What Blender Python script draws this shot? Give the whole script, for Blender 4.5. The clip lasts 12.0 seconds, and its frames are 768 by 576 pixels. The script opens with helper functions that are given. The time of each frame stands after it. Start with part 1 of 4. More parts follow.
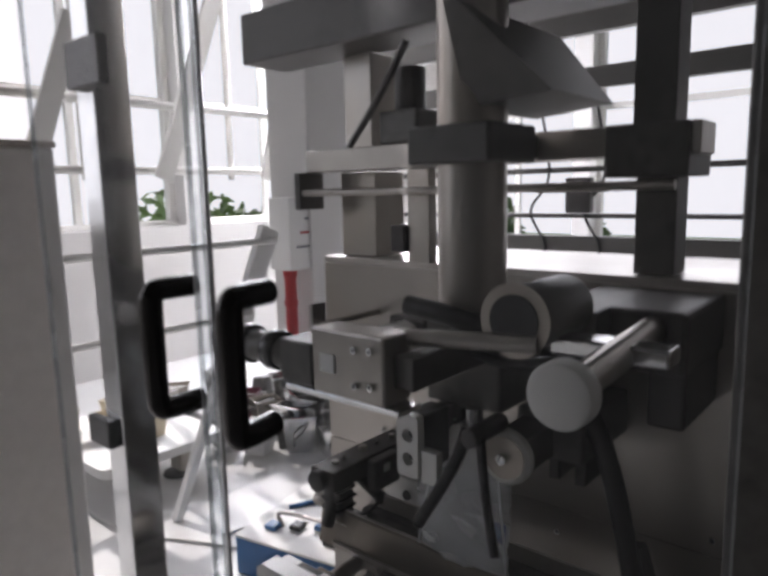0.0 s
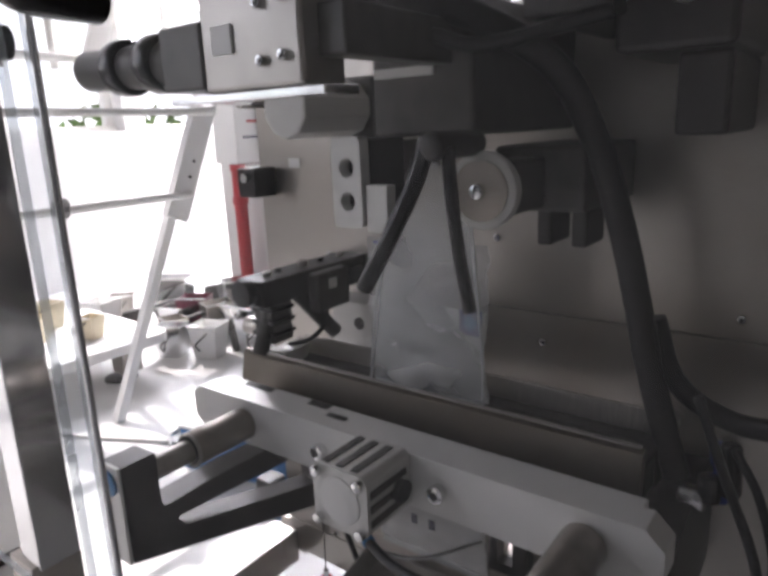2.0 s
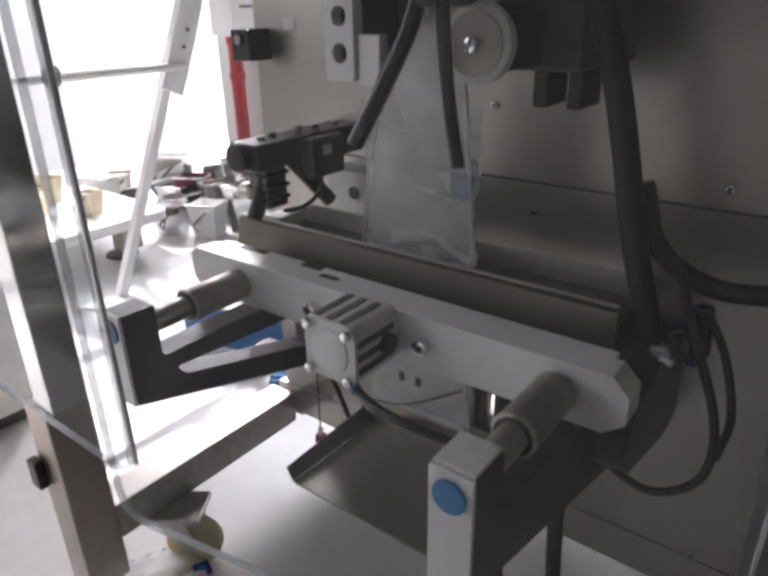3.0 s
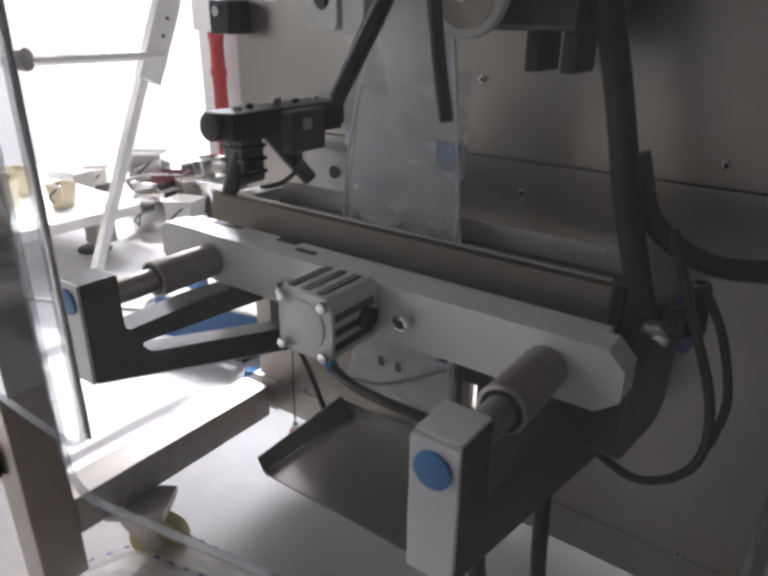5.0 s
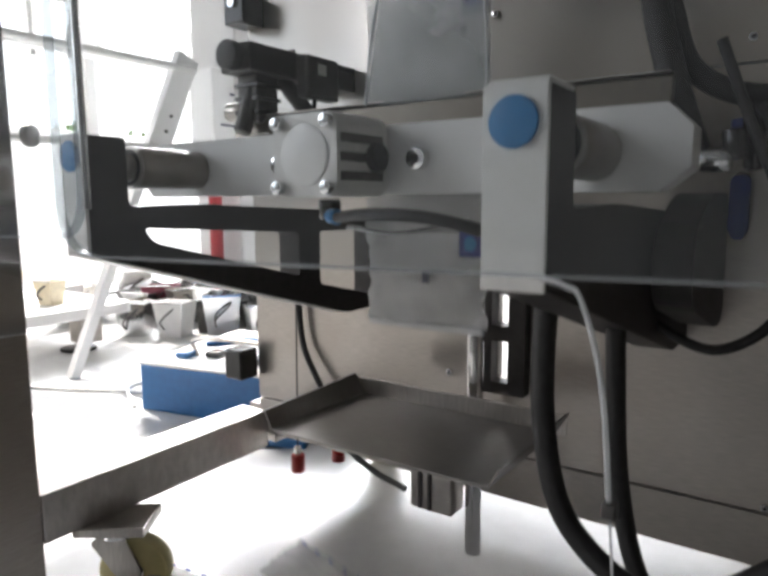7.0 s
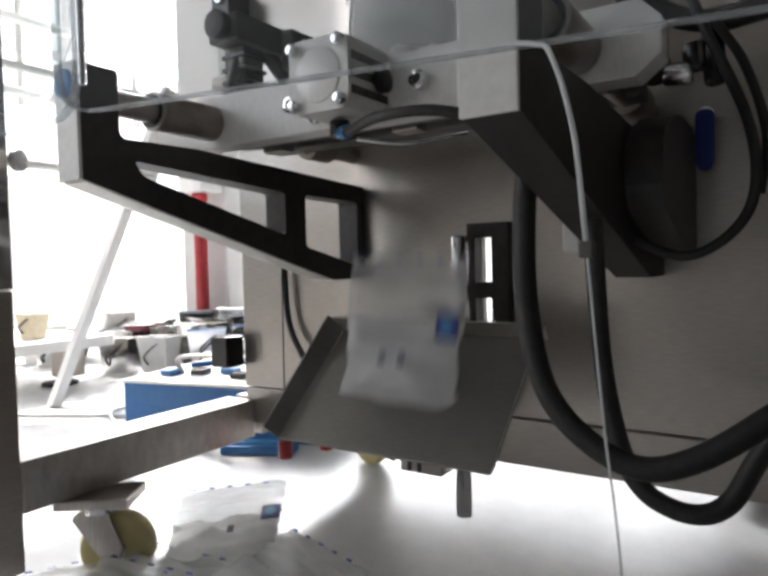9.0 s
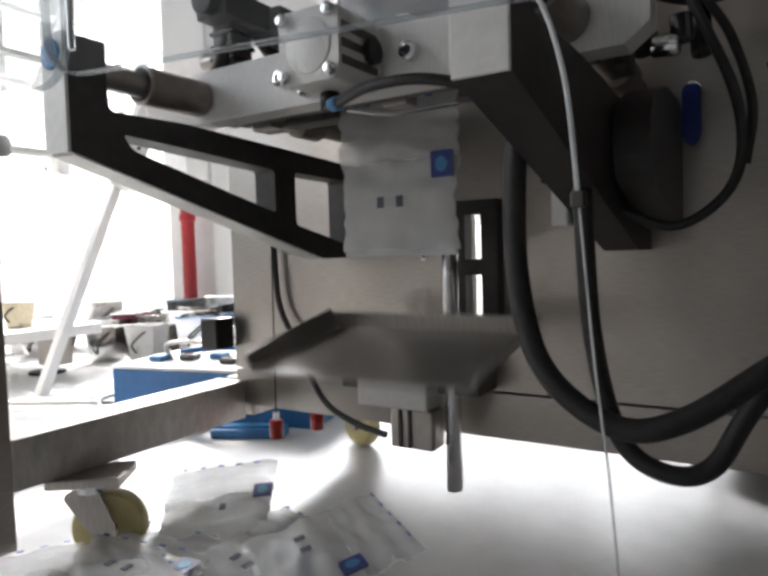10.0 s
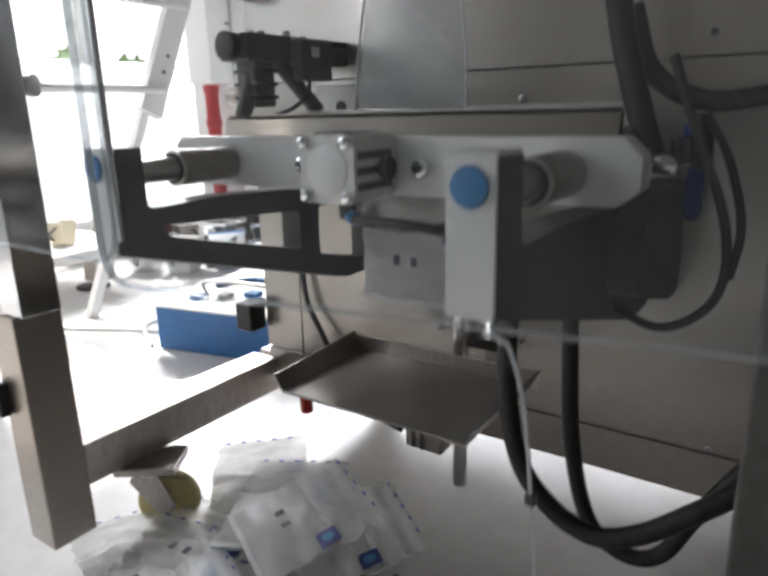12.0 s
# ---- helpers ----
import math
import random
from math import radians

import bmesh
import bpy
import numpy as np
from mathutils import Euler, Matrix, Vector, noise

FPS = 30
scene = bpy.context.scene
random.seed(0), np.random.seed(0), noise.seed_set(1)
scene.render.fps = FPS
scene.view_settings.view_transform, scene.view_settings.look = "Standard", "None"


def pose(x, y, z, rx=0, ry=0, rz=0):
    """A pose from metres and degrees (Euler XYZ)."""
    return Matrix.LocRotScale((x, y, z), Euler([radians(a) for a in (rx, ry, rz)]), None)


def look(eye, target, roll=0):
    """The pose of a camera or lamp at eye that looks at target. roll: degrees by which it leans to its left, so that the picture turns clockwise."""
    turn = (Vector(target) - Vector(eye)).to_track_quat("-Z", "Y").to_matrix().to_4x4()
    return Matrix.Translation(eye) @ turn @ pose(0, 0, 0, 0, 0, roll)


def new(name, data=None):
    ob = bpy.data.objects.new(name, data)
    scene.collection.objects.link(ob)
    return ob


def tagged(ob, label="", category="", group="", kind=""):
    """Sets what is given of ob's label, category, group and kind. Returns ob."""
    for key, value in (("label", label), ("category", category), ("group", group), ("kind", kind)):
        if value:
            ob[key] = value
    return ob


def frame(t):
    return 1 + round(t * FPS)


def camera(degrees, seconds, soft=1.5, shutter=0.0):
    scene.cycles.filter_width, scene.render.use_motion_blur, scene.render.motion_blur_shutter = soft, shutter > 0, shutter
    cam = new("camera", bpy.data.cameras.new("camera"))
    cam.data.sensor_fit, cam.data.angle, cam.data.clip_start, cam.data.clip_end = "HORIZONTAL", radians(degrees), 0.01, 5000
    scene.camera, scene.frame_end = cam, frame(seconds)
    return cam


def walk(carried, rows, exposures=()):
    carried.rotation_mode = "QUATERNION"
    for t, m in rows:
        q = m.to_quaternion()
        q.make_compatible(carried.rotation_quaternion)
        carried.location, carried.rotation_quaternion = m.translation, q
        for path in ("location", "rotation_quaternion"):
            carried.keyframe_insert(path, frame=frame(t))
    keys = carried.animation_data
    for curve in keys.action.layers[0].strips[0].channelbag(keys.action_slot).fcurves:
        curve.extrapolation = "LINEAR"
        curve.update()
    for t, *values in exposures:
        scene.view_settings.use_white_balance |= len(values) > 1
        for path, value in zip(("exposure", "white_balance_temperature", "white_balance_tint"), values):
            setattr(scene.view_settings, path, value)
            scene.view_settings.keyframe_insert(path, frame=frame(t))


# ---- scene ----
cam = camera(62.0, 12.0, soft=3.3, shutter=0.4)
PATH = [
    (0, (0.509, -0.845, 1.13), (-0.776, 0.658, 0.831), -1.3),
    (0.5, (0.442, -0.768, 1.013), (-0.756, 0.801, 0.693), -1.5),
    (1, (0.438, -0.742, 0.893), (-0.741, 0.824, 0.496), -1.2),
    (1.5, (0.426, -0.723, 0.868), (-0.763, 0.837, 0.478), -2.2),
    (2, (0.418, -0.705, 0.881), (-0.763, 0.834, 0.395), -2.4),
    (2.5, (0.424, -0.713, 0.867), (-0.727, 0.762, 0.162), -1.6),
    (3, (0.438, -0.716, 0.857), (-0.686, 0.727, 0.049), -1.2),
    (3.5, (0.438, -0.706, 0.851), (-0.683, 0.717, 0.003), -0.4),
    (5.4, (0.421, -0.7, 0.774), (-0.65, 0.831, 0.062), 0.8),
    (6, (0.418, -0.704, 0.696), (-0.674, 0.883, 0.16), 0.2),
    (6.5, (0.411, -0.714, 0.622), (-0.7, 0.906, 0.245), -0.2),
    (7, (0.399, -0.738, 0.525), (-0.722, 0.896, 0.253), -0.3),
    (9, (0.411, -0.759, 0.399), (-0.679, 0.916, 0.321), -1.4),
    (9.5, (0.41, -0.76, 0.389), (-0.67, 0.921, 0.293), -1.7),
    (10, (0.41, -0.764, 0.382), (-0.648, 0.93, 0.275), -1.7),
    (10.5, (0.411, -0.764, 0.383), (-0.643, 0.932, 0.284), -1.4),
    (11, (0.414, -0.769, 0.388), (-0.646, 0.924, 0.292), -1.7),
    (11.5, (0.423, -0.787, 0.425), (-0.682, 0.865, 0.2), -1.2),
    (12, (0.449, -0.785, 0.609), (-0.656, 0.794, 0.076), -1.5),
]
EXPOSURES = [(0.0, -0.6, 6600, 18), (1.0, -0.27, 6600, 20), (2.5, 0.5, 6600, 20), (3.5, 0.46, 6600, 19), (5.5, 0.42, 6550, 16), (6.5, 0.74, 6500, 11), (7.2, 0.8, 6500, 11), (9.5, 0.72, 6500, 11), (12.0, 0.72, 6500, 11)]
walk(cam, [(t, look(eye, target, roll)) for t, eye, target, roll in PATH], EXPOSURES)


# ---- light ----
world = bpy.data.worlds.new("daylight")
scene.world = world
world.use_nodes = True
wn = world.node_tree
sky = wn.nodes.new("ShaderNodeTexSky")
sky.sky_type = "NISHITA"
sky.sun_disc = False
sky.sun_elevation = radians(48)
sky.sun_rotation = radians(-70)
wn.nodes["Background"].inputs[1].default_value = 0.15
wn.links.new(sky.outputs[0], wn.nodes["Background"].inputs[0])

sun = new("sun", bpy.data.lights.new("sun", "SUN"))
sun.data.energy = 5.0
sun.data.angle = radians(0.6)
sun.data.color = (1.0, 0.96, 0.9)
sun.matrix_world = look((-6, 1.5, 6), (0, 0, 0))


def window_light(m, w, h, power):
    lamp = new("window_daylight", bpy.data.lights.new("window_daylight", "AREA"))
    lamp.data.shape = "RECTANGLE"
    lamp.data.size, lamp.data.size_y = w, h
    lamp.data.energy = power
    lamp.data.color = (0.95, 0.97, 1.0)
    lamp.matrix_world = m
    return lamp


WEST_X, NORTH_Y = -3.4, 4.2
window_light(look((WEST_X + 0.08, 3.0, 2.5), (-0.9, 0.3, 0.2)), 1.9, 1.6, 540)
# added fill for the machine's front, set at unseen southern gaps
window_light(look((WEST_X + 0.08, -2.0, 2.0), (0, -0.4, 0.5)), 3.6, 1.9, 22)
window_light(look((-1.6, NORTH_Y - 0.08, 2.0), (-1.0, 0, 0.8)), 2.6, 1.9, 60)


# ---- materials ----
def material(name, color, rough=0.5, metal=0.0, grain=40.0, vary=0.15, bump=0.1, stretch=(1, 1, 1), stain=3.0, stain_color=None, stain_amount=0.35, coat=0.0):
    """Two scales of variation: a fine grain with relief and broad stains."""
    m = bpy.data.materials.new(name)
    m.use_nodes = True
    nt = m.node_tree
    b = nt.nodes["Principled BSDF"]
    co = nt.nodes.new("ShaderNodeTexCoord")
    mp = nt.nodes.new("ShaderNodeMapping")
    mp.inputs["Scale"].default_value = stretch
    nt.links.new(co.outputs["Object"], mp.inputs[0])
    fine = nt.nodes.new("ShaderNodeTexNoise")
    fine.inputs["Scale"].default_value = grain
    fine.inputs["Detail"].default_value = 5
    nt.links.new(mp.outputs[0], fine.inputs[0])
    broad = nt.nodes.new("ShaderNodeTexNoise")
    broad.inputs["Scale"].default_value = stain
    broad.inputs["Detail"].default_value = 3
    nt.links.new(co.outputs["Object"], broad.inputs[0])
    ramp = nt.nodes.new("ShaderNodeValToRGB")
    lo = tuple(c * (1 - vary) for c in color)
    hi = tuple(min(1, c * (1 + vary)) for c in color)
    ramp.color_ramp.elements[0].color = (*lo, 1)
    ramp.color_ramp.elements[1].color = (*hi, 1)
    ramp.color_ramp.elements[0].position, ramp.color_ramp.elements[1].position = 0.3, 0.7
    nt.links.new(fine.outputs[0], ramp.inputs[0])
    mix = nt.nodes.new("ShaderNodeMixRGB")
    mix.blend_type = "MIX"
    sr = nt.nodes.new("ShaderNodeMapRange")
    sr.inputs["From Min"].default_value, sr.inputs["From Max"].default_value = 0.45, 0.75
    sr.inputs["To Max"].default_value = stain_amount
    nt.links.new(broad.outputs[0], sr.inputs[0])
    nt.links.new(sr.outputs[0], mix.inputs[0])
    nt.links.new(ramp.outputs[0], mix.inputs[1])
    mix.inputs[2].default_value = (*(stain_color or tuple(c * 0.6 for c in color)), 1)
    nt.links.new(mix.outputs[0], b.inputs["Base Color"])
    b.inputs["Metallic"].default_value = metal
    rr = nt.nodes.new("ShaderNodeMapRange")
    rr.inputs["To Min"].default_value, rr.inputs["To Max"].default_value = max(0.02, rough - 0.1), min(1, rough + 0.1)
    nt.links.new(broad.outputs[0], rr.inputs[0])
    nt.links.new(rr.outputs[0], b.inputs["Roughness"])
    bp = nt.nodes.new("ShaderNodeBump")
    bp.inputs["Strength"].default_value = bump
    bp.inputs["Distance"].default_value = 0.002
    nt.links.new(fine.outputs[0], bp.inputs["Height"])
    nt.links.new(bp.outputs[0], b.inputs["Normal"])
    b.inputs["Coat Weight"].default_value = coat
    return m


def clear(name, tint, rough=0.03, alpha=0.15, milky=0.0):
    """Thin clear plastic: mostly see-through, with a glossy skin."""
    m = bpy.data.materials.new(name)
    m.use_nodes = True
    nt = m.node_tree
    nt.nodes.clear()
    out = nt.nodes.new("ShaderNodeOutputMaterial")
    tr = nt.nodes.new("ShaderNodeBsdfTransparent")
    tr.inputs[0].default_value = (*tint, 1)
    pr = nt.nodes.new("ShaderNodeBsdfPrincipled")
    pr.inputs["Base Color"].default_value = (0.92, 0.92, 0.92, 1) if milky else (0.85, 0.87, 0.88, 1)
    pr.inputs["Roughness"].default_value = rough
    mx = nt.nodes.new("ShaderNodeMixShader")
    nz = nt.nodes.new("ShaderNodeTexNoise")
    nz.inputs["Scale"].default_value = 14
    co = nt.nodes.new("ShaderNodeTexCoord")
    nt.links.new(co.outputs["Object"], nz.inputs[0])
    mr = nt.nodes.new("ShaderNodeMapRange")
    mr.inputs["To Min"].default_value, mr.inputs["To Max"].default_value = alpha * 0.5, alpha * 1.5
    nt.links.new(nz.outputs[0], mr.inputs[0])
    nt.links.new(mr.outputs[0], mx.inputs[0])
    nt.links.new(tr.outputs[0], mx.inputs[1])
    skin = pr
    if milky:
        tl = nt.nodes.new("ShaderNodeBsdfTranslucent")
        tl.inputs[0].default_value = (0.93, 0.93, 0.92, 1)
        skin = nt.nodes.new("ShaderNodeMixShader")
        skin.inputs[0].default_value = milky
        nt.links.new(pr.outputs[0], skin.inputs[1])
        nt.links.new(tl.outputs[0], skin.inputs[2])
    nt.links.new(skin.outputs[0], mx.inputs[2])
    nt.links.new(mx.outputs[0], out.inputs[0])
    return m


STEEL = material("brushed_stainless", (0.45, 0.42, 0.385), 0.32, 0.9, 60, 0.12, 0.06, (1, 1, 14), 4, (0.33, 0.265, 0.21), 0.55)
STEEL_H = material("brushed_stainless_bar", (0.52, 0.49, 0.46), 0.34, 0.9, 50, 0.14, 0.08, (14, 2, 1), 6, (0.34, 0.28, 0.23), 0.45)
CHROME = material("polished_steel", (0.72, 0.72, 0.72), 0.14, 1.0, 40, 0.05, 0.02)
SHAFT = material("ground_shaft", (0.40, 0.37, 0.34), 0.3, 0.8, 40, 0.1, 0.03)
SLEEVE = material("bronze_bush", (0.30, 0.265, 0.235), 0.38, 0.6, 60, 0.15, 0.05)
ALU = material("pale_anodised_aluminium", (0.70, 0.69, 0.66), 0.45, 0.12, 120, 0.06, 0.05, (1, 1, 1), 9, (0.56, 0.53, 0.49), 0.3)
ALU_W = material("milled_aluminium_bar", (0.78, 0.77, 0.75), 0.42, 0.12, 90, 0.06, 0.05, (6, 1, 1), 7, (0.6, 0.57, 0.53), 0.3)
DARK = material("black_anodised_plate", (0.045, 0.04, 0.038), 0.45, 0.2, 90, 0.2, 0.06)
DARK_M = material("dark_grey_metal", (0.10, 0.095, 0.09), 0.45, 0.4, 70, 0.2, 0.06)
BLACK = material("black_rubber", (0.018, 0.017, 0.017), 0.5, 0.0, 160, 0.3, 0.1)
BLACK_G = material("glossy_black_plastic", (0.012, 0.011, 0.011), 0.25, 0.0, 90, 0.2, 0.03)
TRAY_STEEL = material("dull_tray_steel", (0.30, 0.285, 0.27), 0.4, 0.9, 60, 0.12, 0.06, (1, 14, 1), 5, (0.22, 0.195, 0.17), 0.5)
JAW_STEEL = material("dull_jaw_steel", (0.21, 0.185, 0.155), 0.34, 0.9, 60, 0.14, 0.08, (14, 1, 1), 7, (0.17, 0.14, 0.11), 0.6)
JAW_BROWN = material("heat_stained_jaw_steel", (0.115, 0.092, 0.072), 0.4, 0.7, 60, 0.2, 0.1, (14, 1, 1), 8, (0.13, 0.10, 0.08), 0.5)
BLUE = material("blue_plastic", (0.03, 0.19, 0.42), 0.4, 0.0, 80, 0.08, 0.02)
BLUE_BOX = material("blue_painted_sheet", (0.02, 0.13, 0.34), 0.4, 0.0, 50, 0.1, 0.03, stain_color=(0.01, 0.06, 0.16))
BLUE_INK = material("dark_blue_ink", (0.02, 0.04, 0.22), 0.35, 0.0, 80, 0.15, 0.02)
GREY_INK = material("grey_print", (0.12, 0.12, 0.16), 0.5, 0.0, 80, 0.15, 0.02)
RED = material("red_painted_pipe", (0.42, 0.03, 0.035), 0.35, 0.0, 50, 0.12, 0.03)
RED_PL = material("red_plastic", (0.40, 0.02, 0.015), 0.3, 0.0, 50, 0.12, 0.03)
WHITE = material("white_paint", (0.78, 0.77, 0.75), 0.5, 0.0, 30, 0.04, 0.05, stain=1.5, stain_color=(0.66, 0.64, 0.6))
OFFWHITE = material("off_white_plastic", (0.7, 0.69, 0.66), 0.4, 0.0, 60, 0.05, 0.02)
YELLOW = material("yellowed_polyurethane", (0.55, 0.47, 0.22), 0.4, 0.0, 50, 0.1, 0.04)
MAROON = material("maroon_plastic", (0.16, 0.03, 0.05), 0.35, 0.0, 50, 0.12, 0.03)
YELLOW_PALE = material("cream_plastic", (0.62, 0.54, 0.38), 0.4, 0.0, 50, 0.08, 0.03)
FLOOR = material("pale_epoxy_floor", (0.57, 0.565, 0.555), 0.34, 0.0, 25, 0.05, 0.03, stain=1.2, stain_color=(0.44, 0.435, 0.42), stain_amount=0.4, coat=0.04)
WALL = material("white_wall", (0.66, 0.645, 0.63), 0.7, 0.0, 18, 0.04, 0.1, stain=0.8, stain_color=(0.56, 0.55, 0.53))
# dark grey chosen to keep bounced light low
CEIL = material("low_bounce_grey", (0.16, 0.155, 0.15), 0.6, 0.2, 12, 0.08, 0.1)
LEAF = material("garden_foliage", (0.10, 0.17, 0.05), 0.6, 0.0, 20, 0.4, 0.2, stain_color=(0.12, 0.19, 0.05))
ACRYLIC = clear("clear_acrylic", (0.94, 0.955, 0.965), 0.04, 0.035)
ACRYLIC_EDGE = clear("acrylic_edge", (0.88, 0.9, 0.91), 0.1, 0.28)
POUCH = clear("white_filled_pouch", (0.98, 0.98, 0.98), 0.22, 0.8, 0.5)
POUCH_PILE = clear("white_crumpled_pouch", (0.99, 0.99, 0.99), 0.2, 0.9, 0.6)
FILM_END = clear("clear_crinkled_film", (0.98, 0.98, 0.98), 0.12, 0.36, 0.5)
FILM = clear("clear_packing_film", (0.95, 0.95, 0.95), 0.1, 0.3)
FILM_EDGE = clear("creased_film", (0.9, 0.9, 0.9), 0.08, 0.6)


# ---- mesh helpers ----
def part(name, bm, mat, parent=None, label="", smooth=False):
    me = bpy.data.meshes.new(name)
    bmesh.ops.recalc_face_normals(bm, faces=bm.faces)
    bm.to_mesh(me)
    bm.free()
    if smooth:
        for p in me.polygons:
            p.use_smooth = True
        me.set_sharp_from_angle(angle=radians(40))
    me.materials.append(mat)
    ob = new(name, me)
    ob.parent = parent
    if label:
        ob["label"] = label
    return ob


def thing(name, label, category, m=None, group=""):
    ob = new(name)
    ob.empty_display_size = 0.05
    if m is not None:
        ob.matrix_world = m
    return tagged(ob, label, category, group)


def box(x0, x1, y0, y1, z0, z1, bevel=0.0015, bm=None, m=None):
    bm = bm or bmesh.new()
    r = bmesh.ops.create_cube(bm, size=1)
    vs = r["verts"]
    for v in vs:
        v.co = Vector(((x0 + x1) / 2 + v.co.x * (x1 - x0), (y0 + y1) / 2 + v.co.y * (y1 - y0), (z0 + z1) / 2 + v.co.z * (z1 - z0)))
    if bevel:
        es = list({e for v in vs for e in v.link_edges})
        g = bmesh.ops.bevel(bm, geom=es, offset=bevel, segments=2, affect="EDGES", profile=0.5)
        vs = list({v for f in g["faces"] for v in f.verts} | {v for v in vs if v.is_valid})
    if m is not None:
        bmesh.ops.transform(bm, matrix=m, verts=[v for v in vs if v.is_valid])
    return bm


def rod(a, b, r, bm=None, seg=20, r2=None, bevel=0.0):
    """A cylinder or cone from a to b."""
    bm = bm or bmesh.new()
    a, b = Vector(a), Vector(b)
    d = b - a
    q = d.to_track_quat("Z", "Y").to_matrix().to_4x4()
    g = bmesh.ops.create_cone(bm, cap_ends=True, segments=seg, radius1=r, radius2=r if r2 is None else r2, depth=d.length,
                              matrix=Matrix.Translation((a + b) / 2) @ q)
    if bevel:
        caps = [f for f in bm.faces if len(f.verts) == seg and f.verts[0] in g["verts"]]
        es = list({e for f in caps for e in f.edges})
        bmesh.ops.bevel(bm, geom=es, offset=bevel, segments=2, affect="EDGES", profile=0.5)
    return bm


def smooth_line(pts, n=8):
    """Points along a Catmull-Rom line."""
    p = [Vector(q) for q in pts]
    p = [2 * p[0] - p[1]] + p + [2 * p[-1] - p[-2]]
    out = []
    for i in range(1, len(p) - 2):
        for k in range(n):
            t = k / n
            out.append(0.5 * (2 * p[i] + (p[i + 1] - p[i - 1]) * t + (2 * p[i - 1] - 5 * p[i] + 4 * p[i + 1] - p[i + 2]) * t * t
                              + (3 * p[i] - p[i - 1] - 3 * p[i + 1] + p[i + 2]) * t ** 3))
    return out + [p[-2]]


def tube(pts, r, bm=None, seg=10, n=8, ripple=0.0):
    """A hose along a smooth line."""
    bm = bm or bmesh.new()
    line = smooth_line(pts, n)
    rings, up = [], None
    for i, c in enumerate(line):
        d = (line[min(i + 1, len(line) - 1)] - line[max(i - 1, 0)]).normalized()
        if up is None:
            up = d.orthogonal().normalized()
        up = (up - d * up.dot(d)).normalized()
        side = d.cross(up)
        rr = r * (1 + (ripple if i % 2 else 0))
        rings.append([bm.verts.new(c + rr * (math.cos(a) * up + math.sin(a) * side)) for a in (2 * math.pi * k / seg for k in range(seg))])
    for a, b in zip(rings, rings[1:]):
        for k in range(seg):
            bm.faces.new((a[k], a[(k + 1) % seg], b[(k + 1) % seg], b[k]))
    bm.faces.new(rings[0][::-1])
    bm.faces.new(rings[-1])
    return bm


def rounded(pts, r, n=4):
    """A polygon of 2D points with its corners rounded; r: one radius or one for each corner."""
    out, k = [], len(pts)
    for i in range(k):
        p, a, b = Vector(pts[i]), Vector(pts[i - 1]), Vector(pts[(i + 1) % k])
        ri = r[i] if isinstance(r, (list, tuple)) else r
        da, db = (a - p), (b - p)
        cut = min(ri, da.length * 0.45, db.length * 0.45)
        if cut < 1e-5:
            out.append(p)
            continue
        s, e = p + da.normalized() * cut, p + db.normalized() * cut
        for j in range(n + 1):
            t = j / n
            out.append((1 - t) ** 2 * s + 2 * t * (1 - t) * p + t * t * e)
    return out


def slab(outline, depth, place, holes=(), bevel=0.0):
    """A plate with holes: outline and holes in 2D, extruded by depth, laid out by place(u, v, w)."""
    bm = bmesh.new()
    for loop in (outline, *holes):
        vs = [bm.verts.new((p[0], p[1], 0)) for p in loop]
        for i in range(len(vs)):
            bm.edges.new((vs[i - 1], vs[i]))
    bmesh.ops.triangle_fill(bm, use_beauty=True, use_dissolve=False, edges=bm.edges[:])
    g = bmesh.ops.extrude_face_region(bm, geom=bm.faces[:])
    for v in g["geom"]:
        if isinstance(v, bmesh.types.BMVert):
            v.co.z += depth
    if bevel:
        es = [e for e in bm.edges if len(e.link_faces) == 2 and e.calc_face_angle(0) > 1.2]
        bmesh.ops.bevel(bm, geom=es, offset=bevel, segments=1, affect="EDGES")
    for v in bm.verts:
        v.co = Vector(place(*v.co))
    return bm


def screw(name, at, parent, r=0.005, axis=(0, -1, 0), mat=None):
    """A socket-head screw."""
    a, d = Vector(at), Vector(axis)
    bm = rod(a, a + d * r * 1.1, r, seg=14, bevel=r * 0.15)
    ob = part(name, bm, mat or CHROME, parent, smooth=True)
    part("socket", rod(a + d * r * 1.05, a + d * r * 1.16, r * 0.5, seg=6), BLACK, ob)
    return ob


# ---- the hall ----
def structure(name, bm, mat, label, category):
    ob = part(name, bm, mat)
    return tagged(ob, label, category, kind="structure")


structure("floor", box(WEST_X - 0.3, 6, -5, NORTH_Y + 0.3, -0.12, 0, 0), FLOOR, "glossy pale grey epoxy workshop floor", "floor")
structure("ground", box(-400, 400, -400, 400, -0.5, -0.3, 0), LEAF, "green garden ground outside the hall", "ground")
SILL, HEAD = 0.93, 3.1


def window_wall(name, label, along, at, lo, hi, sill, gaps, thick=0.22):
    """A wall with window openings; along: 'x' or 'y'; gaps: (from, to) along the wall."""
    outline = [(lo, 0), (hi, 0), (hi, 3.6), (lo, 3.6)]
    holes = [[(a, sill), (b, sill), (b, HEAD), (a, HEAD)] for a, b in gaps]
    lay = (lambda u, v, w: (at - w, u, v)) if along == "y" else (lambda u, v, w: (u, at + w, v))
    wall = structure(name, slab(outline, thick, lay, holes), WALL, label, "wall")
    return wall


